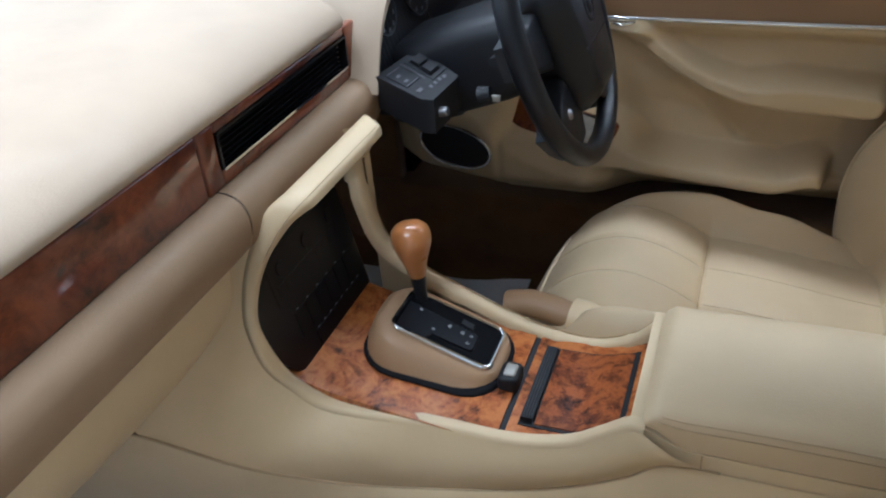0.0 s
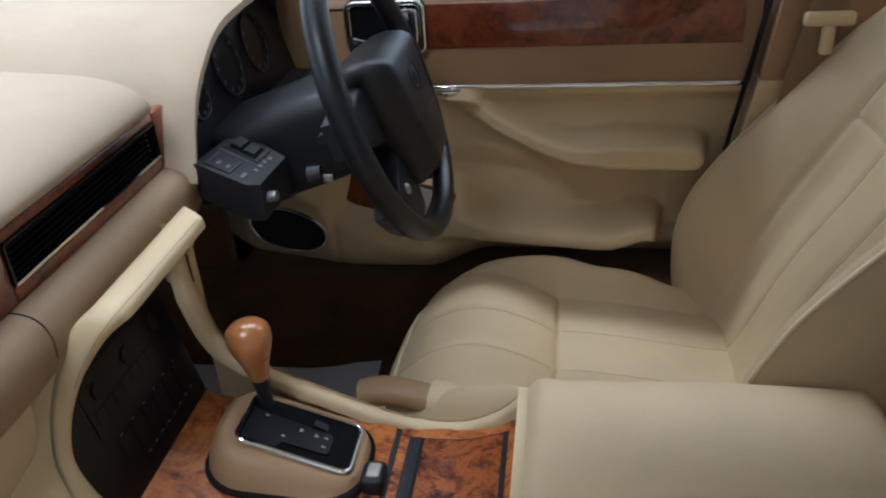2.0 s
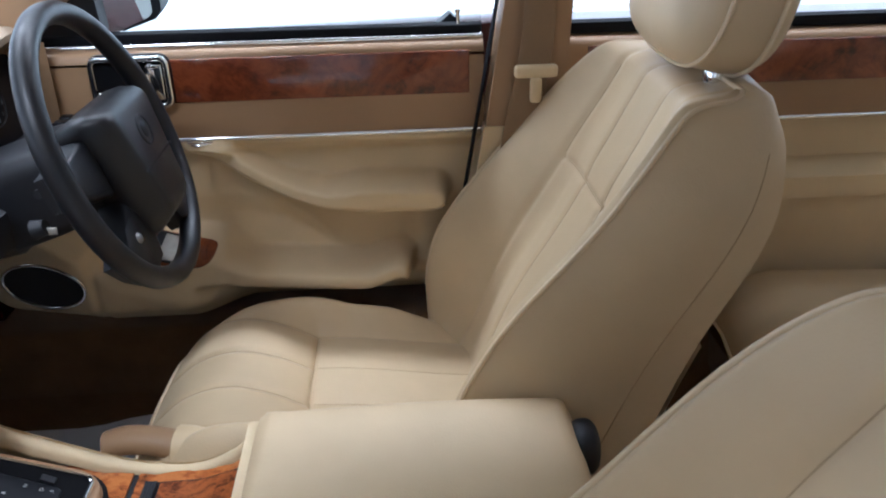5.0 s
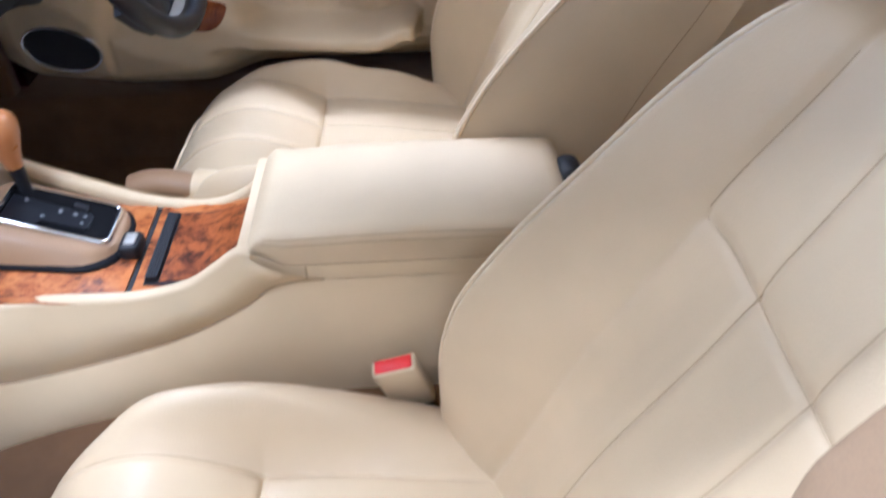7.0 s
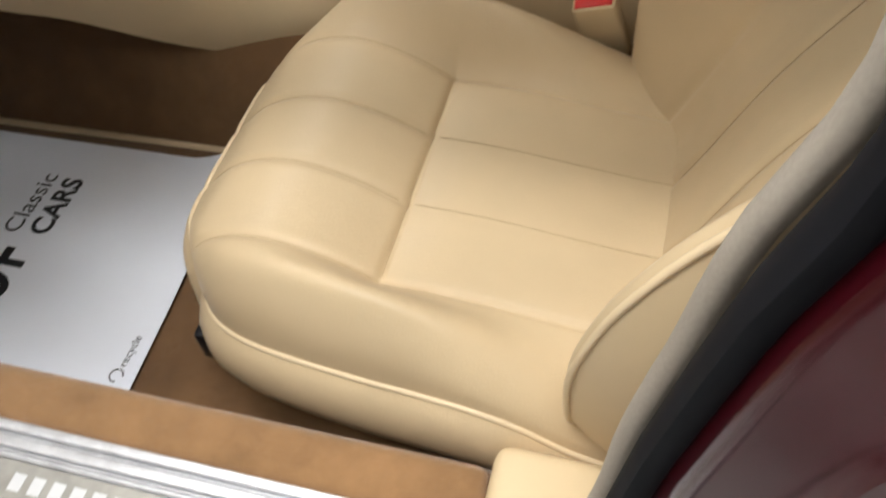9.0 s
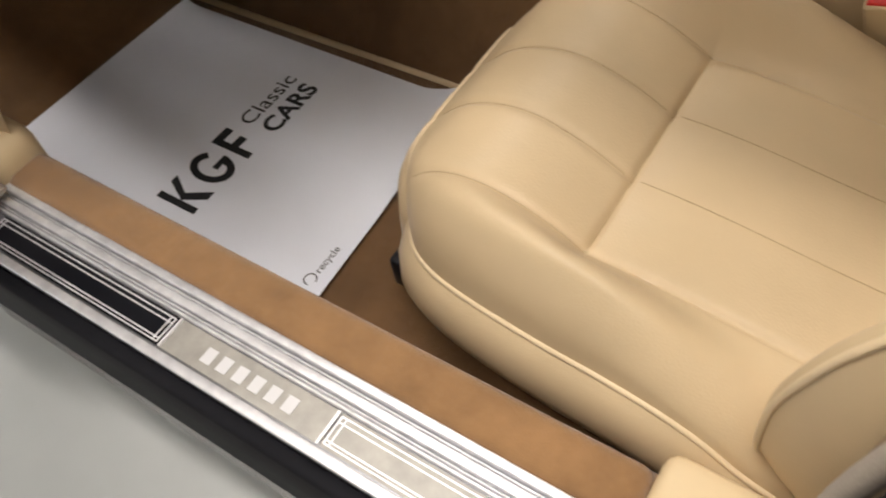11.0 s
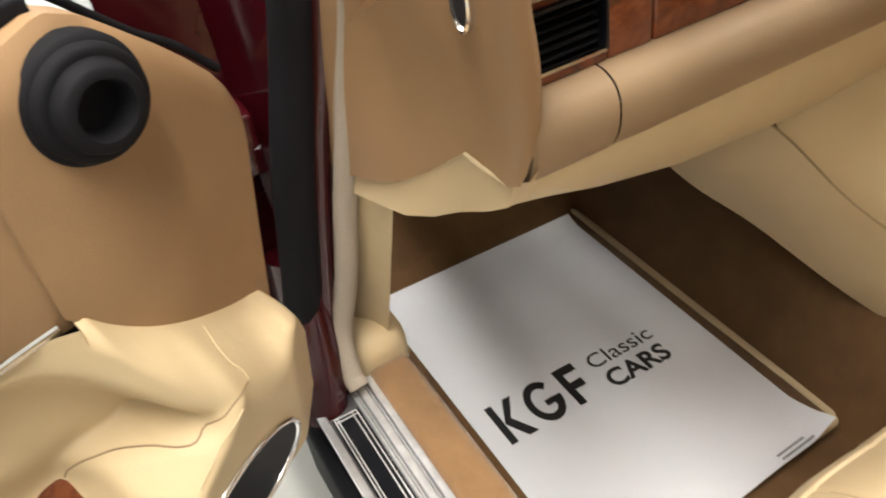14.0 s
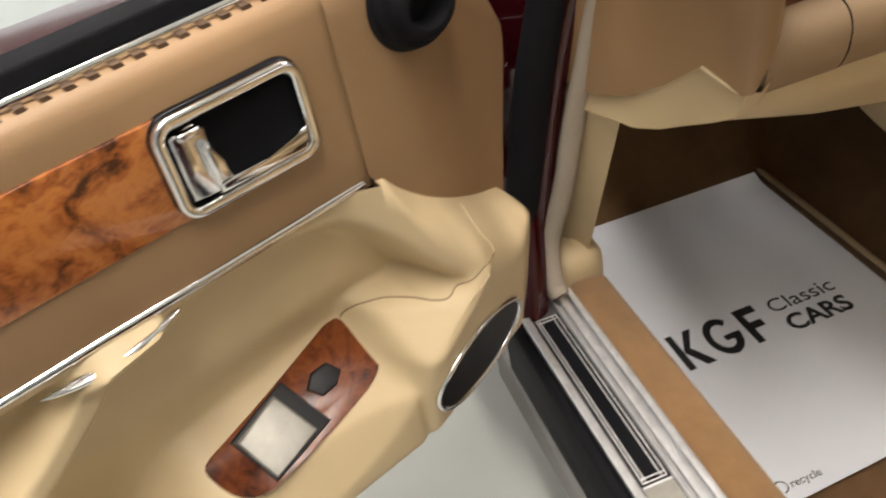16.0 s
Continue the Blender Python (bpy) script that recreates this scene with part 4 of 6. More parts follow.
# outer end of the dash: tan cap with a small oval vent, and the cream wedge under it
CAP = [(-0.190, -0.606, 0.900), (-0.178, -0.608, 0.884), (-0.173, -0.616, 0.872), (-0.174, -0.625, 0.863), (-0.182, -0.634, 0.861), (-0.210, -0.638, 0.866), (-0.236, -0.642, 0.871), (-0.27, -0.664, 0.842), (-0.30, -0.682, 0.822), (-0.34, -0.694, 0.806), (-0.38, -0.702, 0.795), (-0.50, -0.72, 0.79)]


def cap_at(k, t):
    """The cap bulges a little below its middle and draws in at the foot."""
    x, y, zb = CAP[k]
    inner = max(0.0, 1 - k / 5)
    swell = 0.006 * math.sin(math.pi * min(1.0, t * 1.25)) - 0.010 * smooth01((0.16 - t) / 0.16)
    return Vector((x + 0.4 * swell * inner, y + swell * inner, zb + (1.040 - zb) * t))


cap = part("end_cap", surf([[cap_at(k, t) for k in range(len(CAP))] for t in (0, 0.02, 0.05, 0.1, 0.17, 0.25, 0.35, 0.5, 0.62, 0.75, 0.9, 1.0)]), TAN, dash, "tan leather dash end cap")
part("cap_top", surf([[(x, y, 1.040) for x, y, zb in CAP], [(x * 0.7 - 0.12, y * 0.9 - 0.03, 1.047) for x, y, zb in CAP], [(x - 0.2, -0.60, 1.047) for x, y, zb in CAP]]), TAN, dash)
WEDGE_LOW = [(-0.194, -0.600, 0.842), (-0.192, -0.612, 0.838), (-0.192, -0.622, 0.834), (-0.196, -0.634, 0.828), (-0.22, -0.64, 0.812), (-0.264, -0.644, 0.787), (-0.28, -0.666, 0.782), (-0.305, -0.684, 0.777), (-0.335, -0.696, 0.778), (-0.381, -0.704, 0.768), (-0.5, -0.722, 0.761)]
wrows = [[Vector(p) for p in CAP[1:]], [Vector(p) for p in WEDGE_LOW]]
part("cream_wedge", surf([[a.lerp(b, t) + Vector((-0.002, 0.005, 0)) for a, b in zip(*wrows)] for t in (0, 0.15, 0.35, 0.6, 0.85, 1.0)] +
                         [[b + Vector((-0.10, 0.03, 0.015)) for b in wrows[1]]]), TRIM, dash)
part("wedge_edge", sweep([(-0.190, -0.634, 0.860), (-0.210, -0.640, 0.865), (-0.236, -0.644, 0.870)], ring_profile(0.002, n=6)), PIPE, dash)
vm = Matrix.Translation((-0.218, -0.6395, 1.008)) @ Vector((0.15, -0.98, 0)).to_track_quat("Z", "Y").to_matrix().to_4x4() @ Matrix.Diagonal((0.62, 1.25, 1, 1))
part("side_vent", lathe([(0.0, 0.002), (0.015, 0.002)], vm, 24), BLACK, cap, "small oval demister vent")
part("side_vent_bezel", lathe([(0.015, 0.002), (0.016, 0.005), (0.019, 0.004), (0.020, -0.004)], vm, 24), CHROME, cap, "chrome bezel")

# ---------------------------------------------------------------- instrument binnacle
bin_ = thing("instrument_binnacle", "cream hooded binnacle round dark instruments", "instruments", (-0.25, 0.46, 0.95))


LIP_Y = (0.255, 0.262, 0.285, 0.323, 0.392, 0.48, 0.594, 0.70, 0.745)
LIP_Z = (0.900, 0.920, 0.965, 1.003, 1.040, 1.051, 1.053, 1.050, 1.000)
lip = spline([(-0.168, y, z) for y, z in zip(LIP_Y, LIP_Z)], 6)


def hood_row(i):
    p = lip[i]
    t = lip[min(i + 1, len(lip) - 1)] - lip[max(i - 1, 0)]
    out = Vector((0, -t.z, t.y)).normalized()
    out *= 0.35 + 0.65 * smooth01((p.z - 0.93) / 0.08)
    row = [p + Vector((-0.10, 0, 0)), p + Vector((-0.012, 0, 0)), p + out * 0.004, p + out * 0.014, p + out * 0.020 + Vector((-0.012, 0, 0))]
    flat = max(p.z + 0.02, 1.046)
    row += [p + out * 0.024 + Vector((-0.06, 0, 0)), Vector((-0.36, p.y + out.y * 0.03, max(p.z + 0.022, 1.0))), Vector((-0.55, p.y + out.y * 0.03, max(p.z + 0.008, 1.0))), Vector((-0.75, p.y, max(1.0, p.z - 0.01)))]
    return row


part("hood", surf([hood_row(i) for i in range(len(lip))]), PAD, bin_)
part("instrument_face", surf([[(-0.178, p.y, 0.90), (-0.214, p.y, p.z - 0.002)] for p in lip[2:]]), GLOSSBLACK, bin_, "dark glossy instrument glass", False)
part("face_floor", surf([[(-0.13, 0.27, 0.907), (-0.13, 0.70, 0.907)], [(-0.27, 0.27, 0.918), (-0.27, 0.70, 0.918)]]), BLACK, bin_, "", False)
for k, (yy, zz, rr) in enumerate(((0.35, 0.985, 0.038), (0.47, 0.985, 0.045), (0.585, 0.985, 0.045))):
    mm = Matrix.Translation((-0.197, yy, zz)) @ Matrix.Rotation(radians(76), 4, "Y")
    part("dial", lathe([(rr - 0.003, 0.003), (rr, 0.004), (rr + 0.001, 0.0)], mm, 28), BLACK, bin_)
    for j in range(9):
        a = radians(-40 + j * 32)
        c = mm @ Vector((math.sin(a) * rr * 0.8, math.cos(a) * rr * 0.8, 0.003))
        part("dial_mark", rbox(c.x, c.x + 0.0006, c.y - 0.0012, c.y + 0.0012, c.z - 0.003, c.z + 0.003, 0), GREYINK, bin_, "", False)
part("right_cheek", surf([[(-0.14, 0.70, z), (-0.20, 0.735, z), (-0.45, 0.76, z)] for z in (0.80, 0.90, 1.0, 1.045)]), TAN, bin_)
vm = Matrix.Translation((-0.20, 0.715, 0.985)) @ Vector((0.9, -0.4, 0)).to_track_quat("Z", "Y").to_matrix().to_4x4() @ Matrix.Diagonal((0.9, 1.5, 1, 1))
part("end_vent", lathe([(0.0, 0.002), (0.02, 0.002), (0.022, 0.005), (0.025, 0.0)], vm, 24), BLACK, bin_)

part("ledge", rbox(-0.138, -0.112, 0.335, 0.70, 0.902, 0.922, 0.004), BLACK, bin_, "black ledge below the instruments")
for yy in (0.655, 0.685):
    part("ledge_switch", rbox(-0.134, -0.116, yy - 0.011, yy + 0.011, 0.921, 0.927, 0.002), GLOSSBLACK, bin_)

# switch pod to the left of the wheel
pod = thing("switch_pod", "black plastic switch pod with printed keys", "switches", (-0.09, 0.25, 0.88))
PA, PB, PC, PDD = Vector((-0.172, 0.258, 0.925)), Vector((-0.156, 0.372, 0.925)), Vector((-0.070, 0.302, 0.915)), Vector((-0.074, 0.202, 0.917))


def q(a, b, d):
    return (PA * (1 - a) + PB * a) * (1 - b) + (PDD * (1 - a) + PC * a) * b + Vector((0, 0, d))


part("body", prism([(0, 0), (1, 0), (1, 1), (0.12, 1), (0, 0.85)], -0.046, 0.0, q, 0.004), BLACK, pod)
for a0, a1, b0, b1 in ((0.08, 0.42, 0.12, 0.55), (0.54, 0.92, 0.12, 0.74)):
    part("key", prism([(a0, b0), (a1, b0), (a1, b1), (a0, b1)], 0.0, 0.0015, q, 0.0006), BLACK, pod, "", False)
for a0, b0, a1, b1 in ((0.09, 0.14, 0.39, 0.15), (0.09, 0.53, 0.39, 0.54), (0.46, 0.1, 0.47, 0.62), (0.68, 0.20, 0.78, 0.26), (0.68, 0.56, 0.78, 0.62), (0.10, 0.70, 0.22, 0.76), (0.16, 0.26, 0.24, 0.31), (0.16, 0.42, 0.24, 0.47),
                       (0.34, 0.78, 0.40, 0.84), (0.47, 0.78, 0.53, 0.84), (0.60, 0.78, 0.66, 0.84), (0.72, 0.80, 0.80, 0.86)):
    part("print_mark", prism([(a0, b0), (a1, b0), (a1, b1), (a0, b1)], 0.0012, 0.0018, q), DIMINK, pod, "", False)
part("rocker_well", prism([(0.58, 0.18), (0.88, 0.18), (0.88, 0.66), (0.58, 0.66)], 0.0014, 0.0020, q), MATTEBLACK, pod, "", False)
for b0 in (0.20, 0.45):
    part("rocker", prism([(0.61, b0), (0.85, b0), (0.85, b0 + 0.19), (0.61, b0 + 0.19)], 0.0018, 0.0060, q, 0.0012), BLACK, pod, "", False)
part("stub_key", lathe([(0, 0.012), (0.006, 0.012), (0.007, 0.0)], Matrix.Translation((-0.074, 0.232, 0.893)) @ Matrix.Rotation(radians(80), 4, "Y"), 12), DARKALU, pod)

# ---------------------------------------------------------------- steering column and wheel
col = thing("steering_column", "black plastic steering column shroud with stalks", "steering column", (-0.1, 0.42, 0.85))
WC = Vector((0.036, 0.434, 0.951))
TILT = radians(19)
ax = Vector((math.cos(TILT), 0, math.sin(TILT)))
upv = Vector((-math.sin(TILT), 0, math.cos(TILT)))
part("shroud", superblob((0, 0, 0), (0.13, 0.085, 0.062), 0.42, 16, Matrix.Translation((-0.10, 0.42, 0.895)) @ Matrix.Rotation(-TILT, 4, "Y")), BLACK, col)
part("lower_cowl", prism([(0.31, 0.845), (0.30, 0.90), (0.62, 0.90), (0.60, 0.845), (0.55, 0.82), (0.38, 0.82)], -0.26, -0.09, lambda a, b, d: (d, a, b), 0.015, 3), BLACK, col)
part("shelf", rbox(-0.27, -0.12, 0.275, 0.70, 0.872, 0.905, 0.005), BLACK, col)
for sy in (-1, 1):
    p0 = WC - ax * 0.06 + Vector((0, sy * 0.06, 0.0))
    part("stalk", sweep([p0, p0 + Vector((0.004, sy * 0.05, 0.01)), p0 + Vector((0.012, sy * 0.11, 0.02))], ring_profile(0.007, 0.006, 8)), BLACK, col)
km_ = Matrix.Translation((-0.038, 0.292, 0.893))
part("ignition_lock", lathe([(0, 0.016), (0.010, 0.016), (0.013, 0.0)], km_ @ Matrix.Rotation(radians(75), 4, "Y"), 16), BLACK, col)
part("ignition_key", rbox(-0.024, -0.010, 0.290, 0.293, 0.886, 0.896, 0.001), PLATEALU, col)

whl = thing("steering_wheel", "black leather two spoke steering wheel", "steering wheel", tuple(WC))
R = 0.1905
Y = Vector((0, 1, 0))
rim = [WC + (Y * math.cos(2 * math.pi * i / 72) + upv * math.sin(2 * math.pi * i / 72)) * R for i in range(72)]
rows = []
for i, p in enumerate(rim):
    rad = (p - WC).normalized()
    rows.append([p + rad * (0.0155 * math.cos(a)) + ax * (0.0165 * math.sin(a)) for a in [2 * math.pi * k / 14 for k in range(14)]])
rows.append(rows[0])
bm = surf(rows, close=True)
bmesh.ops.remove_doubles(bm, verts=bm.verts, dist=1e-6)
part("rim", bm, WHEEL, whl)


def wheel_at(a, b, d):
    return WC + Y * a + upv * b + ax * d


def hub_loop(w, top, foot, r, d, n=6):
    """A rounded shield outline on the wheel, as wide as 2 w, at depth d."""
    out = []
    corners = ((w, top), (-w, top), (-w * 0.62, foot), (w * 0.62, foot))
    for k, (a, b) in enumerate(corners):
        p, nx = corners[k - 1], corners[(k + 1) % 4]
        u1 = Vector((p[0] - a, p[1] - b)).normalized()
        u2 = Vector((nx[0] - a, nx[1] - b)).normalized()
        for i in range(n + 1):
            t = i / n
            c = Vector((a, b)) + u1 * r * (1 - t) ** 2 + u2 * r * t ** 2
            out.append(wheel_at(c.x, c.y, d))
    return out


hub = part("hub_pad", loop_loft([hub_loop(0.060, 0.045, -0.085, 0.03, -0.075), hub_loop(0.092, 0.060, -0.118, 0.03, -0.035), hub_loop(0.098, 0.066, -0.125, 0.03, -0.008), hub_loop(0.096, 0.066, -0.122, 0.028, 0.012),
                                 hub_loop(0.086, 0.060, -0.108, 0.024, 0.034), hub_loop(0.078, 0.054, -0.098, 0.02, 0.043), hub_loop(0.070, 0.046, -0.088, 0.018, 0.045)]), WHEEL, whl, "black padded hub")
for sgn in (-1, 1):
    part("spoke", prism([(sgn * 0.080, 0.045), (sgn * 0.188, 0.034), (sgn * 0.190, -0.010), (sgn * 0.085, -0.040)], -0.030, 0.004, wheel_at, 0.010, 3), WHEEL, whl)
    part("spoke", prism([(sgn * 0.030, -0.105), (sgn * 0.082, -0.050), (sgn * 0.118, -0.086), (sgn * 0.158, -0.108), (sgn * 0.128, -0.142), (sgn * 0.092, -0.168), (sgn * 0.072, -0.138)], -0.032, 0.006, wheel_at, 0.012, 3), WHEEL, whl)
    part("spoke_stud", lathe([(0, 0.004), (0.006, 0.003), (0.008, 0)], Matrix.Translation(wheel_at(sgn * 0.102, -0.100, 0.006)) @ ax.to_track_quat("Z", "Y").to_matrix().to_4x4(), 12), DARKALU, whl)
part("boss", lathe([(0.052, -0.09), (0.055, -0.045), (0.06, -0.03)], Matrix.Translation(WC) @ ax.to_track_quat("Z", "Y").to_matrix().to_4x4(), 24), BLACK, whl)
part("emblem_ring", lathe([(0.018, 0.0), (0.0185, 0.0018), (0.0215, 0.0018), (0.0225, 0.0)], Matrix.Translation(wheel_at(0, 0.010, 0.0448)) @ ax.to_track_quat("Z", "Y").to_matrix().to_4x4(), 28), BLACK, hub)
part("emblem", superblob((0, 0, 0), (0.010, 0.012, 0.003), 1.0, 8, Matrix.Translation(wheel_at(0, 0.010, 0.0448)) @ ax.to_track_quat("Z", "Y").to_matrix().to_4x4()), BLACK, hub)
part("pad_crease", prism([(-0.066, -0.030), (0.066, -0.030), (0.066, -0.0325), (-0.066, -0.0325)], 0.0440, 0.0456, wheel_at), BLACK, hub, "", False)


# ---------------------------------------------------------------- doors
def ellipse(cu, cz, ru, rz, n=28):
    return [(cu + ru * math.cos(2 * math.pi * k / n), cz + rz * math.sin(2 * math.pi * k / n)) for k in range(n)]


def band(u, z, pts, half):
    """How near (u, z) lies to a bent line, 1 on it and 0 past half."""
    best = 9.0
    for (a, b), (c, d) in zip(pts, pts[1:]):
        t = max(0, min(1, ((u - a) * (c - a) + (z - b) * (d - b)) / ((c - a) ** 2 + (d - b) ** 2)))
        best = min(best, math.hypot(u - a - t * (c - a), z - b - t * (d - b)))
    return best


PULL = [(0.445, 0.846), (0.48, 0.834), (0.52, 0.806), (0.56, 0.780), (0.61, 0.756), (0.665, 0.742), (0.75, 0.742), (0.86, 0.738)]
SLOPE = lambda u, z: -0.036 - 1.5 * (z - 0.684) - 0.1 * (u - 0.26)          # the tray that carries the switch plate
RIDGE = lambda u: bend(u, (0.20, 0.235, 0.262, 0.295, 0.36, 0.42, 0.50, 0.64, 0.735, 0.765, 0.79, 0.82), (0.712, 0.700, 0.676, 0.656, 0.636, 0.627, 0.624, 0.613, 0.608, 0.618, 0.626, 0.620))
SPEAKER_END = lambda u, z: min(0.084, 0.060 + 0.19 * (z - 0.72) + 0.26 * (u - 0.13)) - 0.6 * max(0.0, 0.06 - u)
BOLSTER = lambda u, z: min(0.056, 0.030 + 0.018 * smooth01((u - 0.44) / 0.1) + 0.40 * max(0.0, RIDGE(u) - z))
FLANK = lambda u, z: SPEAKER_END(u, z) + (BOLSTER(u, z) - SPEAKER_END(u, z)) * smooth01((u - 0.212) / 0.05)


PANEL_W = lambda u: -0.072 * smooth01((0.17 - u) / 0.24) + 0.004
CARD_TOP = lambda u: 0.855 if u >= 0.204 else min(0.855, PANEL_FOOT(u) + 0.018 - 0.055 * smooth01((0.028 - u) / 0.035))
PANEL_FOOT = lambda u: bend(u, (-0.072, 0.0, 0.05, 0.09, 0.14, 0.18, 0.205), (0.690, 0.692, 0.716, 0.742, 0.778, 0.816, 0.852))


def raw_card(u, z):
    """Relief of the cream lower card before its edges are eased."""
    edge = bend(u, (0.10, 0.12, 0.145, 0.165, 0.185, 0.203, 0.225, 0.25, 0.285, 0.331, 0.42, 0.95), (0.660, 0.680, 0.698, 0.716, 0.742, 0.770, 0.798, 0.820, 0.832, 0.836, 0.834, 0.830))
    soft_ = 0.026 + 0.016 * smooth01((0.28 - u) / 0.08)
    out = smooth01((z - edge + 0.5 * soft_) / soft_)
    w = -0.034 + out * (0.034 + 0.052 * smooth01((0.25 - u) / 0.11))
    d = band(u, z, PULL, 0.03)
    h = bend(u, (0.43, 0.50, 0.60, 0.70, 0.88), (0.026, 0.042, 0.058, 0.078, 0.078))
    wd = bend(u, (0.43, 0.50, 0.55, 0.65, 0.70, 0.735, 0.9), (0.018, 0.020, 0.019, 0.022, 0.025, 0.031, 0.027))
    w += h * (1 - smooth01((d - wd * 0.70) / (wd * 0.42))) * smooth01((0.856 - z) / 0.016)
    # tray with its raised front flank, and the speaker end towards the hinge
    w -= 0.012 * smooth01((0.745 - z) / 0.05) * smooth01((u - 0.20) / 0.05) * (1 - smooth01((u - 0.47) / 0.10))
    if 0.22 < u < 0.60:
        top = min(SLOPE(u, z), FLANK(u, z)) - 0.08 * smooth01((u - 0.46) / 0.10)
        w += max(0.0, top - w) * smooth01((u - 0.232) / 0.02)
    w -= 0.016 * smooth01((0.74 - z) / 0.06) * smooth01((u - 0.47) / 0.10) * (1 - smooth01((u - 0.80) / 0.03))
    # bolster along the foot of the card, ending short of the door's edge
    low = smooth01((RIDGE(u) + 0.004 - z) / 0.009) * smooth01((u - 0.44) / 0.06) * (1 - smooth01((u - 0.806) / 0.018))
    w += (FLANK(u, z) - w) * low
    w += (-0.020 - w) * smooth01((RIDGE(u) - 0.036 - z) / 0.010) * smooth01((u - 0.40) / 0.12)
    if u < 0.57:
        # ledge between the bowl and the speaker end
        ze, we = table(u, (0.12, 0.165, 0.26), (0.732, 0.714, 0.711)), table(u, (0.12, 0.15, 0.175, 0.27), (0.060, 0.055, 0.037, -0.045))
        if z < ze:
            led = min(FLANK(u, z), we + 1.7 * (ze - z))
            w += (max(led, w) - w) * (1 - smooth01((u - 0.235) / 0.03))
        if u < 0.165:
            w += (FLANK(u, z) - w) * smooth01((0.150 - u) / 0.022)
    w -= 0.05 * smooth01((0.56 - z) / 0.06)
    w -= 0.007 * math.exp(-((band(u, z, [(0.575, 0.735), (0.61, 0.700), (0.665, 0.640)], 1)) / 0.009) ** 2)
    return w


CARD_STEP = 0.003
CARD_GRID = np.array([[raw_card(-0.03 + CARD_STEP * i, 0.47 + CARD_STEP * j) for j in range(141)] for i in range(341)])
for _ in range(3):                     # ease the edges, as moulded vinyl has them
    for ax_ in (0, 1):
        CARD_GRID = 0.5 * CARD_GRID + 0.25 * (np.roll(CARD_GRID, 1, ax_) + np.roll(CARD_GRID, -1, ax_))


def card_w(u, z):
    a, b = min(max((u + 0.03) / CARD_STEP, 6.0), 333.0), min(max((z - 0.47) / CARD_STEP, 6.0), 133.0)
    i, j = int(a), int(b)
    a, b = a - i, b - j
    g = CARD_GRID
    return float((g[i, j] * (1 - a) + g[i + 1, j] * a) * (1 - b) + (g[i, j + 1] * (1 - a) + g[i + 1, j + 1] * a) * b)


LIP = (0.116, 0.124, 0.1365, 0.1525, 0.177, 0.200, 0.226, 0.245, 0.256, 0.262), (0.729, 0.730, 0.729, 0.7185, 0.7075, 0.708, 0.7095, 0.707, 0.698, 0.690)


def card_face(u, z):
    """The card with its rounded shoulder under the forward panel."""
    w = card_w(u, z)
    if u < 0.206:
        t = (CARD_TOP(u) - z) / bend(u, (0.04, 0.085, 0.15, 0.205), (0.017, 0.070, 0.075, 0.030))
        back = PANEL_W(u) - 0.006
        if t < 1:
            w = back + (w - back) * (1 - (1 - max(0, t)) ** 2) ** (0.5 + 0.3 * smooth01((u - 0.04) / 0.045))
    if 0.123 < u < 0.262:                                # lip of the speaker end over the bowl
        lip = bend(u, *LIP)
        w += 0.004 * smooth01((lip - z) / 0.0035) * math.exp(-max(0.0, lip - z) / 0.022) * smooth01((u - 0.123) / 0.01) * smooth01((0.262 - u) / 0.008)
    return w


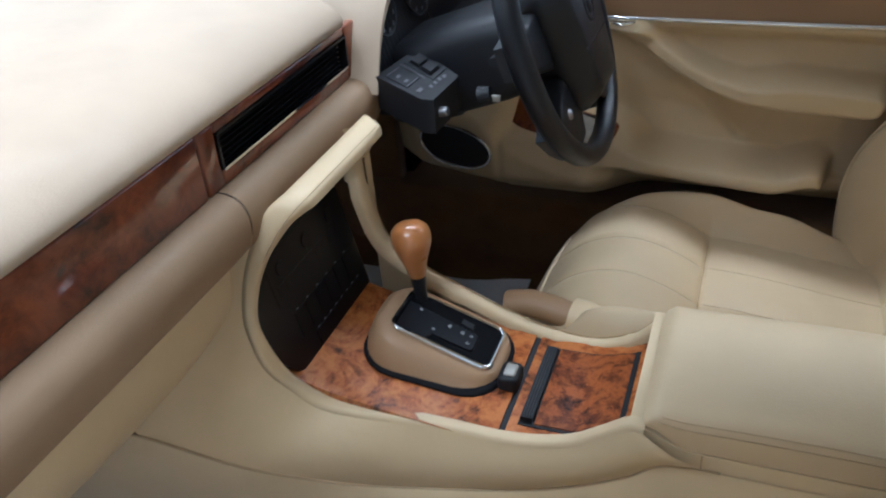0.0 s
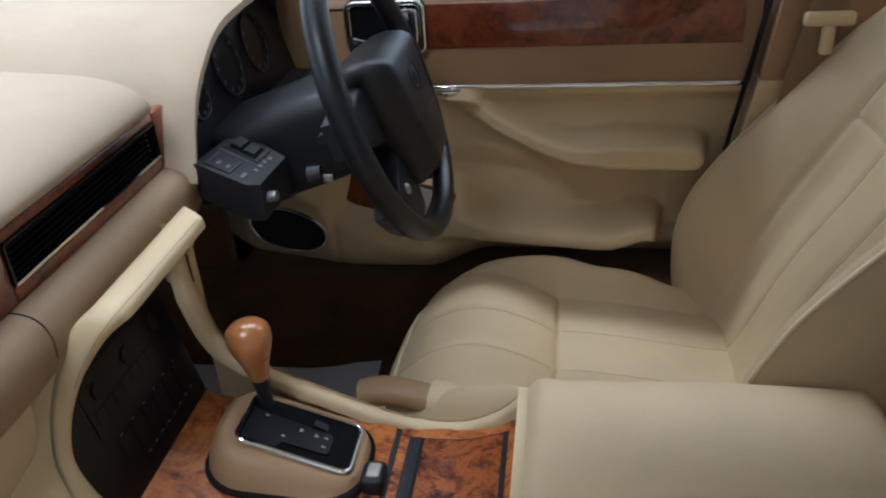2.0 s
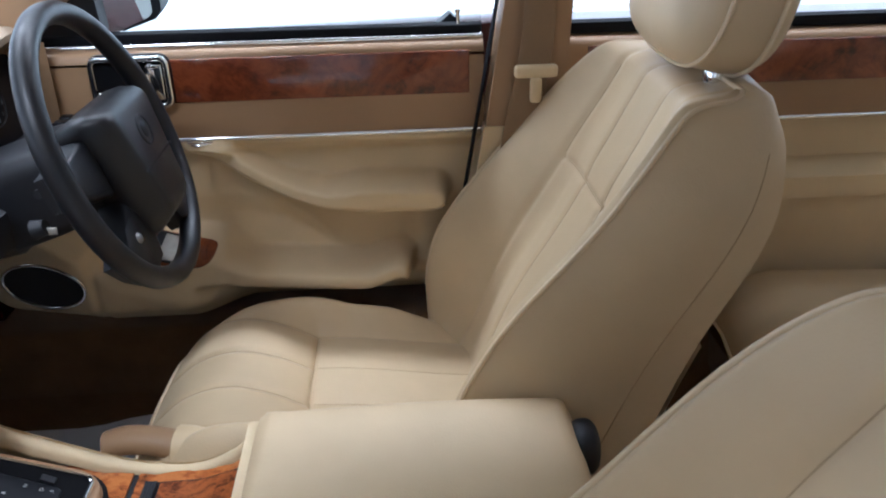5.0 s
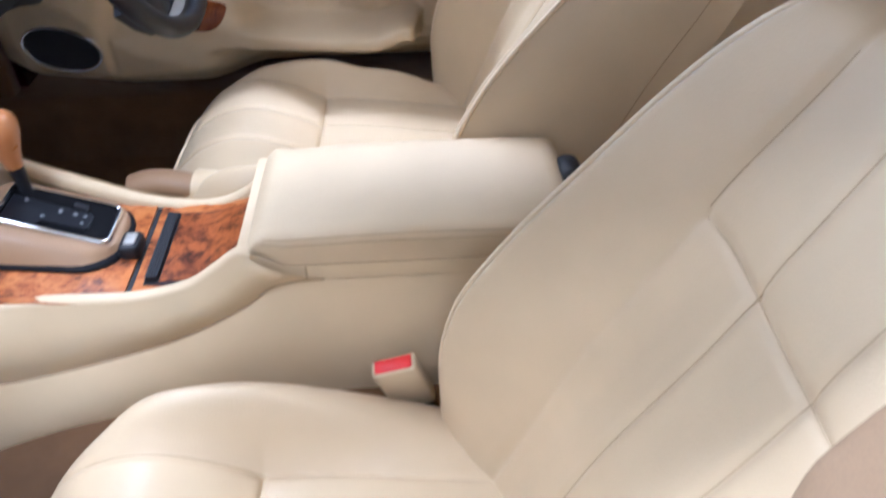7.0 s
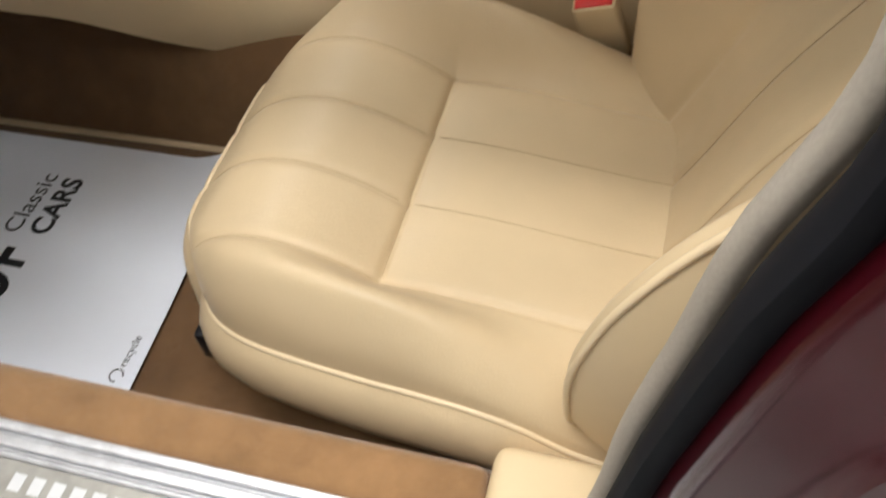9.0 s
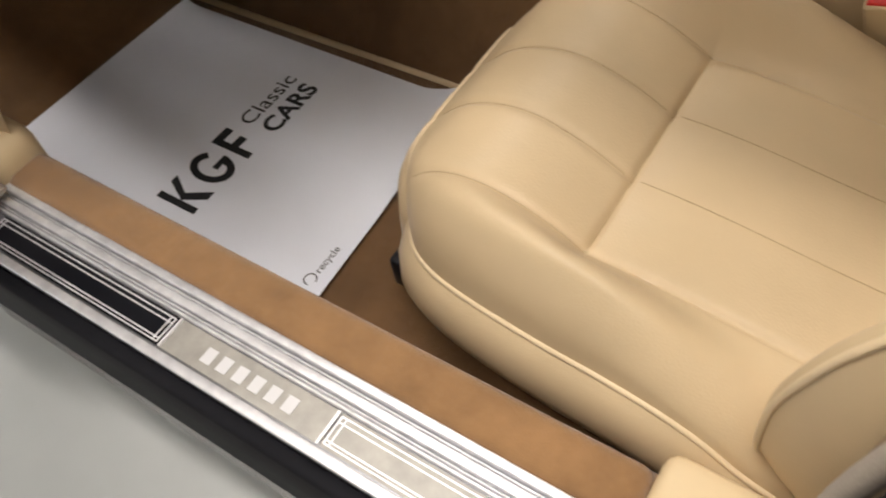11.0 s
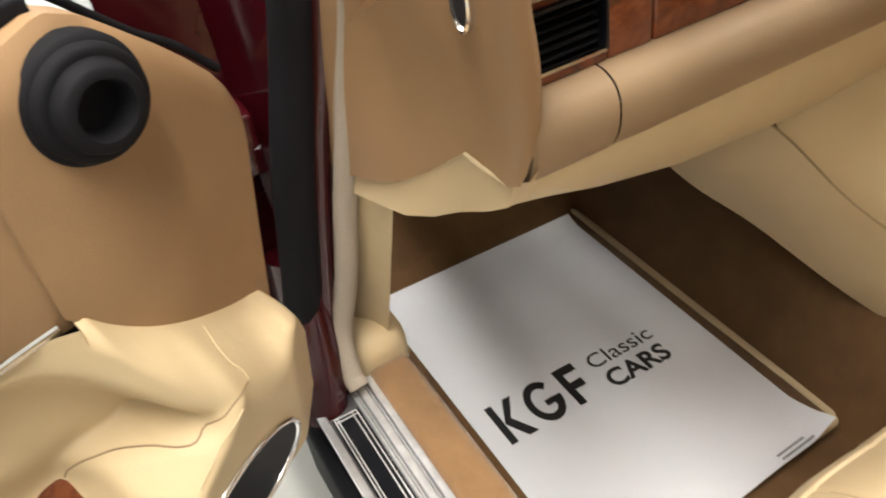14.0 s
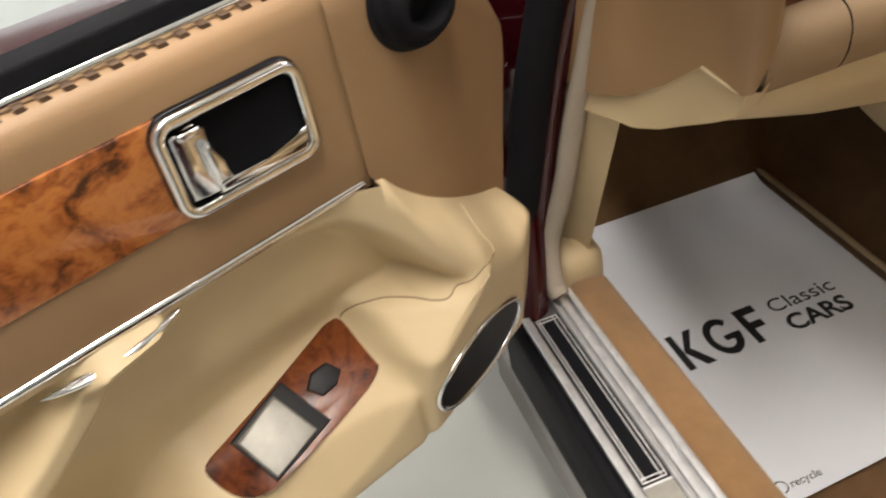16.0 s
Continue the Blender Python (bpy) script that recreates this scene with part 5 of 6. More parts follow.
def front_door(name, L, label, driver, belt):
    d = thing(name, label, "car door", tuple(L(0.45, -0.05, 0.35)), group="front doors")
    part("door_card", surf([[L(u, card_face(u, z), z) for z in [0.52 + (CARD_TOP(u) - 0.52) * j / 130 for j in range(131)]] for u in [0.006 + 0.939 * i / 300 for i in range(301)]]), TRIM, d, "cream vinyl lower door card")
    part("card_back", merged(prism([(0.17, 0.60), (0.945, 0.60), (0.945, belt - 0.01), (0.17, belt - 0.03)], -0.12, -0.065, lambda a, b, w: L(a, w, b))), RUBBER, d, "", False)
    part("outer_skin", prism([(0.22, 0.60), (1.0, 0.50), (1.0, belt + 0.01), (0.16, belt - 0.01), (0.04, 0.93), (0.03, 0.80), (0.07, 0.72)], -0.20, -0.12, lambda a, b, w: L(a, w, b), 0.01), MAROON, d, "maroon painted outer skin")
    # tan upper card with a rolled top
    rows = []
    for i in range(25):
        u = 0.175 + 0.775 * i / 24
        rows.append([L(u, w, z) for w, z in ((-0.002, 0.846), (0.0, 0.856), (0.0, 0.90), (0.0, 0.99), (0.0, belt - 0.022), (-0.003, belt - 0.010), (-0.010, belt - 0.002), (-0.022, belt), (-0.04, belt))])
    part("upper_card", surf(rows), TAN, d, "tan leather upper door card")
    # forward panel that bends back towards the hinge
    rows = []
    for i in range(23):
        u = 0.208 - 0.248 * i / 22
        zb = PANEL_FOOT(u)
        zt = table(u, (-0.042, -0.036, -0.02, 0.006, 0.033, 0.09, 0.122, 0.16, 0.21), (0.870, 0.900, 0.930, 0.961, 0.989, 1.042, 1.060, 1.052, 1.040))
        row = []
        for j in range(15):
            z = zb + (zt - zb) * min(1, max(0, (j - 0.5) / 12.5))
            u2 = u + 0.048 * (i / 22) ** 2 * max(0, 1 - (z - 0.69) / 0.18)
            row.append(L(u2, PANEL_W(u2) - 0.03 * (i == 22) - 0.03 * (j == 0) - (0.012 if j == 13 else 0.045 if j == 14 else 0), z))
        rows.append(row)
    part("mirror_panel", surf(rows), TAN, d, "tan leather forward door panel")
    part("edge_seal", sweep(spline([L(u, -0.085, z) for u, z in ((-0.035, 0.925), (0.0, 0.965), (0.033, 0.992), (0.085, 1.045), (0.115, 1.070))], 5), ring_profile(0.003, 0.004, 8), up=(0, 0, 1)), RUBBER, d, "black rubber door edge seal")
    # demister duct
    ctr = L(0.124, 0.001, 1.000)
    nrm = (L(0.11, 1, 0.99) - L(0.11, 0, 0.99)).normalized()
    tm = Matrix.Translation(ctr) @ nrm.to_track_quat("Z", "Y").to_matrix().to_4x4() @ Matrix.Diagonal((0.92, 0.92, 1, 1))
    part("demister_duct", lathe([(0.0, 0.008), (0.021, 0.009), (0.022, 0.026), (0.024, 0.030), (0.031, 0.030), (0.034, 0.027), (0.0345, 0.020), (0.037, 0.017), (0.042, 0.017), (0.0455, 0.014), (0.046, 0.007), (0.050, 0.005), (0.052, 0.0), (0.052, -0.012)], tm, 36), RUBBER, d, "black rubber demister duct")
    # walnut strip, chrome strip
    wood_end = 0.925
    part("wood_trim", prism([(0.366, 0.913), (wood_end, 0.913), (wood_end, 1.004), (0.366, 1.004)] if not driver else [(0.425, 0.921), (wood_end, 0.921), (wood_end, 0.994), (0.425, 0.994)], -0.004, 0.003, lambda a, b, w: L(a, w, b), 0.002), WALNUT if driver else BURL, d, "burr walnut door trim")
    part("chrome_strip", sweep([L(0.215 + 0.73 * i / 20, 0.003, 0.856) for i in range(21)], ring_profile(0.0035, 0.004, 8)), CHROME, d)
    # interior handle
    def rounded(u0, u1, z0, z1, r, n=5):
        out = []
        for cu, cz, a0 in ((u1 - r, z1 - r, 0), (u0 + r, z1 - r, 90), (u0 + r, z0 + r, 180), (u1 - r, z0 + r, 270)):
            out += [(cu + r * math.cos(radians(a0 + 90 * k / n)), cz + r * math.sin(radians(a0 + 90 * k / n))) for k in range(n + 1)]
        return out

    hd = 0.048 if driver else 0.0
    hz = rounded(0.2440 + hd, 0.3800 + hd, 0.9130, 1.0060, 0.020)
    h = part("handle_bezel", prism(hz, -0.002, 0.006, lambda a, b, w: L(a, w, b), 0.003), GLOSSBLACK, d, "black handle recess")
    loop = [L(a + hd, 0.009, b) for a, b in rounded(0.2510, 0.3740, 0.9195, 0.9995, 0.013)]
    part("handle_frame", sweep(loop, ring_profile(0.0052, 0.0045, 10, 0.7), closed=True, up=nrm), CHROME, h, "chrome handle frame")
    part("handle_well", prism(rounded(0.2570, 0.3680, 0.9255, 0.9935, 0.008), 0.0045, 0.0068, lambda a, b, w: L(a + hd, w, b), 0.001), MATTEBLACK, h, "", False)
    part("handle_lever", prism([(0.262, 0.926), (0.344, 0.928), (0.344, 0.939), (0.300, 0.937), (0.268, 0.940), (0.258, 0.950), (0.256, 0.938)], 0.006, 0.017, lambda a, b, w: L(a + hd, w, b), 0.0035), CHROME, h, "chrome lever")
    part("lever_plate", prism([(0.340, 0.927), (0.366, 0.930), (0.366, 0.988), (0.345, 0.992), (0.337, 0.984)], 0.006, 0.011, lambda a, b, w: L(a + hd, w, b), 0.0025), CHROME, h, "chrome lever plate")
    part("lock_catch", prism([(0.331, 0.940), (0.345, 0.940), (0.347, 0.972), (0.341, 0.976), (0.335, 0.956)], 0.010, 0.021, lambda a, b, w: L(a + hd, w, b), 0.003), CHROME, h)
    part("catch_lip", prism([(0.343, 0.984), (0.360, 0.984), (0.360, 0.990), (0.343, 0.990)], 0.010, 0.017, lambda a, b, w: L(a + hd, w, b), 0.002), CHROME, h)
    # chrome tip of the pull
    caps = []
    for i in range(17):
        t = i / 16
        k = 0.15 + 0.85 * math.sin(math.pi * t) ** 0.6
        u, z = (0.433 + 0.050 * t, 0.850) if driver else (0.412 + 0.124 * t, 0.8455 - 0.006 * t)
        w0 = 0.004 + 0.012 * math.sin(math.pi * t)
        caps.append([L(u, w0 + 0.008 * k * math.cos(a), z + 0.0045 * k * math.sin(a)) for a in [2 * math.pi * j / 12 for j in range(12)]])
    part("pull_cap", surf(caps, close=True), CHROME, d, "chrome end of the door pull")
    # speaker grille
    spk = lambda r, lift, n=36: [L(u, card_w(u, z) + lift, z) for u, z in ellipse(0.152, 0.606, 0.076 * r, 0.046 * r, n)]
    sp = part("speaker", surf([spk(r, 0.002) for r in (0.001, 0.25, 0.5, 0.75, 1.0)], close=True), BLACK, d, "black speaker grille")
    part("speaker_ring", sweep(spk(1.03, 0.002, 44), ring_profile(0.0035, 0.0035, 8), closed=True, up=nrm), CHROME, sp)
    # walnut switch plate on the slope of the block
    sl = lambda a, b, w: L(a, SLOPE(a, b) + 0.83 * w, b + 0.55 * w)
    pl = spline([(u, z, 0) for u, z in ((0.262, 0.689), (0.253, 0.678), (0.251, 0.664), (0.258, 0.654), (0.276, 0.646), (0.324, 0.637), (0.357, 0.632), (0.417, 0.625), (0.445, 0.630), (0.457, 0.645), (0.455, 0.655), (0.426, 0.661), (0.387, 0.668), (0.346, 0.676), (0.292, 0.687), (0.272, 0.691), (0.262, 0.689))], 3)[:-1]
    plate = part("switch_plate", prism([(p.x, p.y) for p in pl], -0.010, 0.002, sl, 0.0012), PLATEWOOD, d, "burr walnut switch plate")
    part("ashtray_rim", prism([(0.425, 0.659), (0.351, 0.674), (0.334, 0.640), (0.410, 0.627)], 0.001, 0.004, sl, 0.0015), BLACK, plate)
    part("ashtray_lid", prism([(0.420, 0.657), (0.366, 0.669), (0.351, 0.640), (0.408, 0.629)], 0.003, 0.007, sl, 0.002), PLATEALU, plate, "satin metal ashtray lid")
    part("window_switch", prism([(0.335, 0.662), (0.323, 0.669), (0.303, 0.670), (0.296, 0.662), (0.307, 0.656), (0.326, 0.654)], 0.001, 0.006, sl, 0.002), BLACK, plate, "black rocker window switch")
    for line in (((0.1125, 0.770), (0.118, 0.762), (0.118, 0.750), (0.1135, 0.740), (0.113, 0.730)), ((0.1355, 0.7215), (0.152, 0.712), (0.173, 0.700), (0.199, 0.684))):
        fine = spline([(u, z, 0) for u, z in line], 6)
        part("card_seam", sweep([L(p.x, card_face(p.x, p.y) + 0.0006, p.y) for p in fine], ring_profile(0.0009, n=6), up=nrm), PIPE, d)
    # tan line along the lip's seam, drawn in for its shadow
    part("lip_shade_line", sweep([L(p.x, card_face(p.x, p.y) + 0.0002, p.y) for p in spline([(u, z, 0) for u, z in zip(*LIP)], 5)], ring_profile(0.0011, n=6), up=nrm), KNEE, d, "tan line for the shaded seam under the lip")
    # window line
    part("waist_rubber", prism([(0.12, belt + 0.006), (0.95, belt + 0.006), (0.95, belt + 0.022), (0.12, belt + 0.024)], -0.06, -0.028, lambda a, b, w: L(a, w, b), 0.003), RUBBER, d)
    part("waist_chrome", sweep([L(0.20 + 0.75 * i / 16, -0.024, belt + 0.004) for i in range(17)], ring_profile(0.0045, 0.005, 8)), CHROME, d)
    # dark brown blocks paint the shade of the slits under the chrome
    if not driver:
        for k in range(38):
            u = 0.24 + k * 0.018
            part("slot_shade", prism([(u, belt - 0.003), (u + 0.008, belt - 0.003), (u + 0.0095, belt + 0.002), (u + 0.0015, belt + 0.002)], -0.026, -0.0125, lambda a, b, w: L(a, w, b)), SLOTBROWN, d, "", False)
    g = part("window_pane", prism([(0.15, belt + 0.015), (0.95, belt + 0.015), (0.95, 1.42), (0.45, 1.42)], -0.048, -0.044, lambda a, b, w: L(a, w - 0.25 * max(0, b - 1.06), b)), GLASS, d, "clear window glass", False)
    g.visible_shadow = False
    return d


PD0, PDU, PDN = Vector((-0.334, -0.786, 0)), Vector((0.36, -0.933, 0)), Vector((0.933, 0.36, 0))
front_door("passenger_door", lambda u, w, z: PD0 + PDU * u + PDN * w + Vector((0, 0, z)), "open passenger door with cream card and burr walnut trim", False, 1.045)
front_door("driver_door", lambda u, w, z: Vector((-0.378 + u, 0.718 - w, z + 0.012)), "closed driver door with cream card and walnut trim", True, 1.008)


# ---------------------------------------------------------------- rear of the cabin, driver side
rd = thing("rear_door", "closed rear door with cream card and walnut strip", "car door", (1.1, 0.75, 0.4))
RL = lambda u, w, z: Vector((0.70 + u, 0.715 - w, z + 0.012))
ARM2 = [(0.10, 0.80), (0.20, 0.745), (0.35, 0.735), (0.60, 0.735)]
part("door_card", surf([[RL(u, -0.02 + 0.06 * (1 - smooth01((band(u, z, ARM2, 1) - 0.02) / 0.02)), z) for z in [0.45 + 0.405 * j / 40 for j in range(41)]] for u in [0.8 * i / 60 for i in range(61)]]), TRIM, rd)
part("upper_card", surf([[RL(u, w, z) for w, z in ((0, 0.856), (0, 0.98), (0, 0.995), (-0.01, 1.005), (-0.04, 1.008))] for u in (0, 0.4, 0.8)]), TAN, rd)
part("wood_trim", prism([(0.05, 0.921), (0.75, 0.921), (0.75, 0.994), (0.05, 0.994)], -0.004, 0.003, lambda a, b, w: RL(a, w, b), 0.002), WALNUT, rd)
part("chrome_strip", sweep([RL(0.8 * i / 8, 0.003, 0.856) for i in range(9)], ring_profile(0.0035, 0.004, 8)), CHROME, rd)
part("outer_skin", prism([(-0.02, 0.30), (0.85, 0.30), (0.85, 1.015), (-0.02, 1.015)], -0.20, -0.05, lambda a, b, w: RL(a, w, b)), MAROON, rd, "", False)
part("waist_rubber", prism([(0.0, 1.010), (0.85, 1.010), (0.85, 1.028), (0.0, 1.028)], -0.06, -0.028, lambda a, b, w: RL(a, w, b)), RUBBER, rd, "", False)

bench = thing("rear_bench", "cream leather rear bench seat", "car seat", (1.25, 0.1, 0.3))


def bench_pt(a, b):
    x = 1.02 + 0.50 * a
    y = -0.66 + 1.36 * b
    t = min(1, a / 0.25)
    z = 0.44 + 0.10 * math.sqrt(max(0, 1 - (1 - t) ** 2)) - 0.02 * a
    for s0 in (0.30, 0.42, 0.55):
        z -= 0.005 * math.exp(-((y - s0) / 0.006) ** 2)
    z += 0.03 * smooth01((y - 0.58) / 0.06)
    return Vector((x, y, z))


part("cushion", grid(bench_pt, 50, 120), CREAM, bench)
part("front_panel", surf([[(1.02, -0.66 + 1.36 * j / 10, 0.44) for j in range(11)], [(1.03, -0.66 + 1.36 * j / 10, 0.36) for j in range(11)], [(1.06, -0.66 + 1.36 * j / 10, 0.26) for j in range(11)]]), CARPET, bench)
part("backrest", grid(lambda a, b: Vector((1.48 + 0.25 * a - 0.03 * math.sin(math.pi * a), -0.66 + 1.36 * b, 0.50 + 0.60 * a)), 12, 12), CREAM, bench)
part("piping", sweep([bench_pt(0, i / 20) for i in range(21)], ring_profile(0.004, n=6)), PIPE, bench)
rp_ = thing("paper_mat", "white paper mat in the rear footwell", "floor mat", (0.85, 0.5, 0.27), group="paper floor mats")
part("sheet", solid([[(0.72 + 0.28 * i / 12, 0.27 + 0.40 * j / 8, 0.272 + 0.02 * math.sin(i * 0.45) * (j / 8) + 0.004 * math.sin(j)) for j in range(9)] for i in range(13)], (0, 0, 0.0006)), PAPER, rp_)

# ---------------------------------------------------------------- mats
fm = thing("floor_mat", "brown carpet mat with cream binding", "floor mat", (-0.4, -0.38, 0.262))
part("mat", rbox(-0.80, -0.130, -0.605, -0.170, 0.258, 0.268, 0.003), CARPET, fm)
part("binding", sweep(spline([(-0.80, -0.172, 0.269), (-0.45, -0.170, 0.269), (-0.18, -0.167, 0.269), (-0.140, -0.172, 0.268), (-0.132, -0.20, 0.2645), (-0.130, -0.40, 0.2645), (-0.130, -0.60, 0.2645)], 5), ring_profile(0.007, 0.005, 8)), PIPE, fm, "cream edge binding")

paper = thing("paper_mat", "printed white paper floor mat", "floor mat", (-0.42, -0.39, 0.27), group="paper floor mats")


def sheet(a, b):
    x = -0.728 + 0.628 * a
    y = -0.596 + 0.402 * b
    x += 0.010 * (1 - a) * (b - 0.5) - 0.020 * a * b
    z = 0.2715 + 0.022 * smooth01((b - 0.90) / 0.10) * smooth01((a - 0.86) / 0.14) + 0.010 * smooth01((0.04 - a) / 0.04)
    z += 0.010 * smooth01((a - 0.955) / 0.045) * smooth01((b - 0.35) / 0.4)
    return Vector((x, y, z))


part("sheet", solid([[sheet(i / 40, j / 28) for j in range(29)] for i in range(41)], (0, 0, -0.0006)), PAPER, paper)
PZ = 0.2722
tm = lambda x, y: Matrix.Translation((x, y, PZ)) @ Matrix.Rotation(radians(90), 4, "Z")
lettering("Classic", 0.041, INK, tm(-0.398, -0.388), paper, "printed_word", 0.0, 0.117)
lettering("CARS", 0.047, INK, tm(-0.351, -0.383), paper, "printed_word", 0.0012, 0.111)
lettering("recycle", 0.016, INK, tm(-0.121, -0.560), paper, "printed_word", 0.0, 0.046)
part("print_ring", sweep([Vector((-0.127 + 0.009 * math.cos(i * math.pi / 12), -0.573 + 0.009 * math.sin(i * math.pi / 12), PZ)) for i in range(20)], ring_profile(0.001, 0.0002, 6)), INK, paper)
for k in range(2):
    part("print_bar", surf([[sheet(0.971 + 0.015 * k + 0.006 * i, 0.77 + 0.015 * j) + Vector((0, 0, 0.0007)) for j in range(11)] for i in range(2)]), GREYINK, paper, "", False)
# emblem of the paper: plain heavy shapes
flat = lambda a, b, d: (-0.354 - b * 0.077, -0.566 + a, PZ - 0.0002 + d)
part("emblem_shape", prism([(0.0, 0.0), (0.0115, 0.0), (0.0115, 1.0), (0.0, 1.0)], 0, 0.0004, flat), INK, paper, "", False)
part("emblem_shape", prism([(0.012, 0.47), (0.031, 0.0), (0.047, 0.0), (0.025, 0.53), (0.046, 1.0), (0.032, 1.0)], 0, 0.0004, flat), INK, paper, "", False)
arc = [(0.083 + 0.028 * math.cos(radians(a)), 0.5 + 0.52 * math.sin(radians(a))) for a in range(45, 361, 15)] + [(0.083, 0.5), (0.083, 0.36), (0.096, 0.36)] + \
      [(0.083 + 0.017 * math.cos(radians(a)), 0.5 + 0.34 * math.sin(radians(a))) for a in range(315, 44, -15)]
part("emblem_shape", prism(arc, 0, 0.0004, flat), INK, paper, "", False)
part("emblem_shape", prism([(0.122, 0.0), (0.134, 0.0), (0.134, 0.38), (0.154, 0.38), (0.154, 0.57), (0.134, 0.57), (0.134, 0.80), (0.158, 0.80), (0.158, 1.0), (0.122, 1.0)], 0, 0.0004, flat), INK, paper, "", False)

dm = thing("paper_mat", "white paper mat in the driver footwell", "floor mat", (-0.35, 0.5, 0.3), group="paper floor mats")
part("sheet", solid([[(-0.66 + 0.58 * i / 12, 0.27 + 0.42 * j / 8, 0.300 + 0.02 * smooth01((i - 9) / 3) * smooth01((j - 5) / 3)) for j in range(9)] for i in range(13)], (0, 0, 0.0006)), PAPER, dm)

# ---------------------------------------------------------------- pillars, belts, openings
structure("trim_a_post", surf([[(-0.345 - 0.40 * (0.76 - z), -0.676, z), (-0.375 - 0.40 * (0.76 - z), -0.688, z), (-0.46 - 0.2 * (0.76 - z), -0.715, z), (-0.60, -0.73, z)] for z in (0.44, 0.50, 0.60, 0.70, 0.86)]), TRIM, "cream trim at the foot of the front pillar", "trim")
structure("trim_sill_end", rbox(-0.54, -0.438, -0.735, -0.650, 0.38, 0.500, 0.032, 5), TRIM, "rounded cream trim at the sill end", "trim")
WELT = [(-0.264, -0.660, 1.25), (-0.329, -0.678, 1.0), (-0.389, -0.699, 0.80), (-0.426, -0.720, 0.63), (-0.440, -0.738, 0.54), (-0.424, -0.745, 0.487), (-0.408, -0.744, 0.472)]
structure("trim_door_welt", sweep([p + Vector((0.0012 * math.sin(37 * p.z + 9 * p.x), 0, 0)) for p in spline(WELT, 8)], ring_profile(0.0120, 0.0135, 12), up=(0.5, 0.8, 0)), FELT, "beige felt welt along the door opening", "trim")
structure("trim_a_seal", sweep(spline([(-0.29, -0.69, 1.25), (-0.390, -0.712, 0.97), (-0.425, -0.742, 0.80), (-0.450, -0.766, 0.63), (-0.462, -0.792, 0.50), (-0.430, -0.815, 0.43)], 6), ring_profile(0.020, 0.024, 12), up=(0.5, 0.8, 0)), RUBBER, "black rubber door seal", "seal")
structure("trim_a_bead", sweep(spline([(-0.28, -0.675, 1.25), (-0.372, -0.694, 0.97), (-0.415, -0.718, 0.80), (-0.443, -0.740, 0.63), (-0.450, -0.758, 0.52)], 6), ring_profile(0.010, 0.012, 8), up=(0.5, 0.8, 0)), MAROON, "maroon painted flange of the front pillar", "pillar")
structure("pillar_a_foot", sweep(spline([(-0.470, -0.762, 0.66), (-0.462, -0.768, 0.58), (-0.450, -0.776, 0.515), (-0.436, -0.786, 0.470), (-0.418, -0.796, 0.430)], 5), ring_profile(0.027, 0.033, 20), up=(0.5, 0.8, 0)), MAROON, "maroon painted foot of the front pillar", "pillar")
structure("pillar_a", surf([[(-0.36 - 0.16 * t, -0.700 - 0.06 * t, 1.25 - 0.95 * t), (-0.42 - 0.16 * t, -0.735 - 0.06 * t, 1.25 - 0.95 * t), (-0.50 - 0.16 * t, -0.780 - 0.05 * t, 1.25 - 0.95 * t), (-0.62 - 0.16 * t, -0.84, 1.25 - 0.95 * t)] for t in [k / 8 for k in range(9)]]), MAROON, "maroon painted front door pillar", "pillar")
hg = thing("pillar_hinge", "steel door hinge with a bright bolt", "hinge", (-0.47, -0.765, 0.82), kind="structure")
part("leaf", rbox(-0.52, -0.445, -0.79, -0.762, 0.79, 0.86, 0.005), MAROON, hg)
part("bolt", lathe([(0, 0.006), (0.005, 0.006), (0.006, 0.0)], Matrix.Translation((-0.452, -0.768, 0.822)) @ Vector((0.8, -0.1, 0.5)).to_track_quat("Z", "Y").to_matrix().to_4x4(), 6), DARKALU, hg)
part_clip = thing("trim_clip", "small dark clip at the head of the pillar trim", "clip", (-0.36, -0.69, 0.80), kind="structure")
part("clip", rbox(-0.372, -0.356, -0.693, -0.678, 0.786, 0.794, 0.002), SLOTBROWN, part_clip)
part("clip_foot", rbox(-0.366, -0.360, -0.691, -0.681, 0.780, 0.787, 0.001), SLOTBROWN, part_clip)
# body sides added to keep stray light out of the footwells and the rear
structure("wall_wing_left", rbox(-1.10, -0.50, -0.86, -0.742, 0.43, 1.03, 0), MAROON, "maroon painted front wing", "wing", False)
structure("wall_wing_right", rbox(-1.10, -0.36, 0.765, 0.88, 0.20, 1.03, 0), MAROON, "maroon painted front wing", "wing", False)
structure("wall_scuttle", rbox(-1.25, -0.86, -0.80, 0.84, 0.90, 1.028, 0), MAROON, "maroon scuttle box that keeps light out of the footwells", "scuttle", False)
structure("wall_rear_left", rbox(0.70, 2.0, -0.90, -0.80, 0.20, 1.03, 0), MAROON, "maroon painted rear door side", "car side", False)
structure("wall_rear", rbox(1.85, 2.0, -0.86, 0.88, 0.20, 1.10, 0), HEADLINER, "box that closes the rear of the cabin to light", "car side", False)

# rear edge of the passenger opening
bp = thing("pillar_b", "middle pillar with cream trim and rubber seals", "pillar", (0.6, -0.74, 0.6), kind="structure")
BZ, BX = (0.30, 0.40, 0.46, 0.54, 0.618, 0.72, 0.80, 0.89, 0.93, 0.96, 0.985, 1.01, 1.08, 1.25), (0.40, 0.425, 0.448, 0.472, 0.482, 0.493, 0.503, 0.518, 0.526, 0.535, 0.542, 0.545, 0.548, 0.60)
post = [Vector((table(z, BZ, BX), 0, z)) for z in [0.30 + 0.025 * k for k in range(39)]]
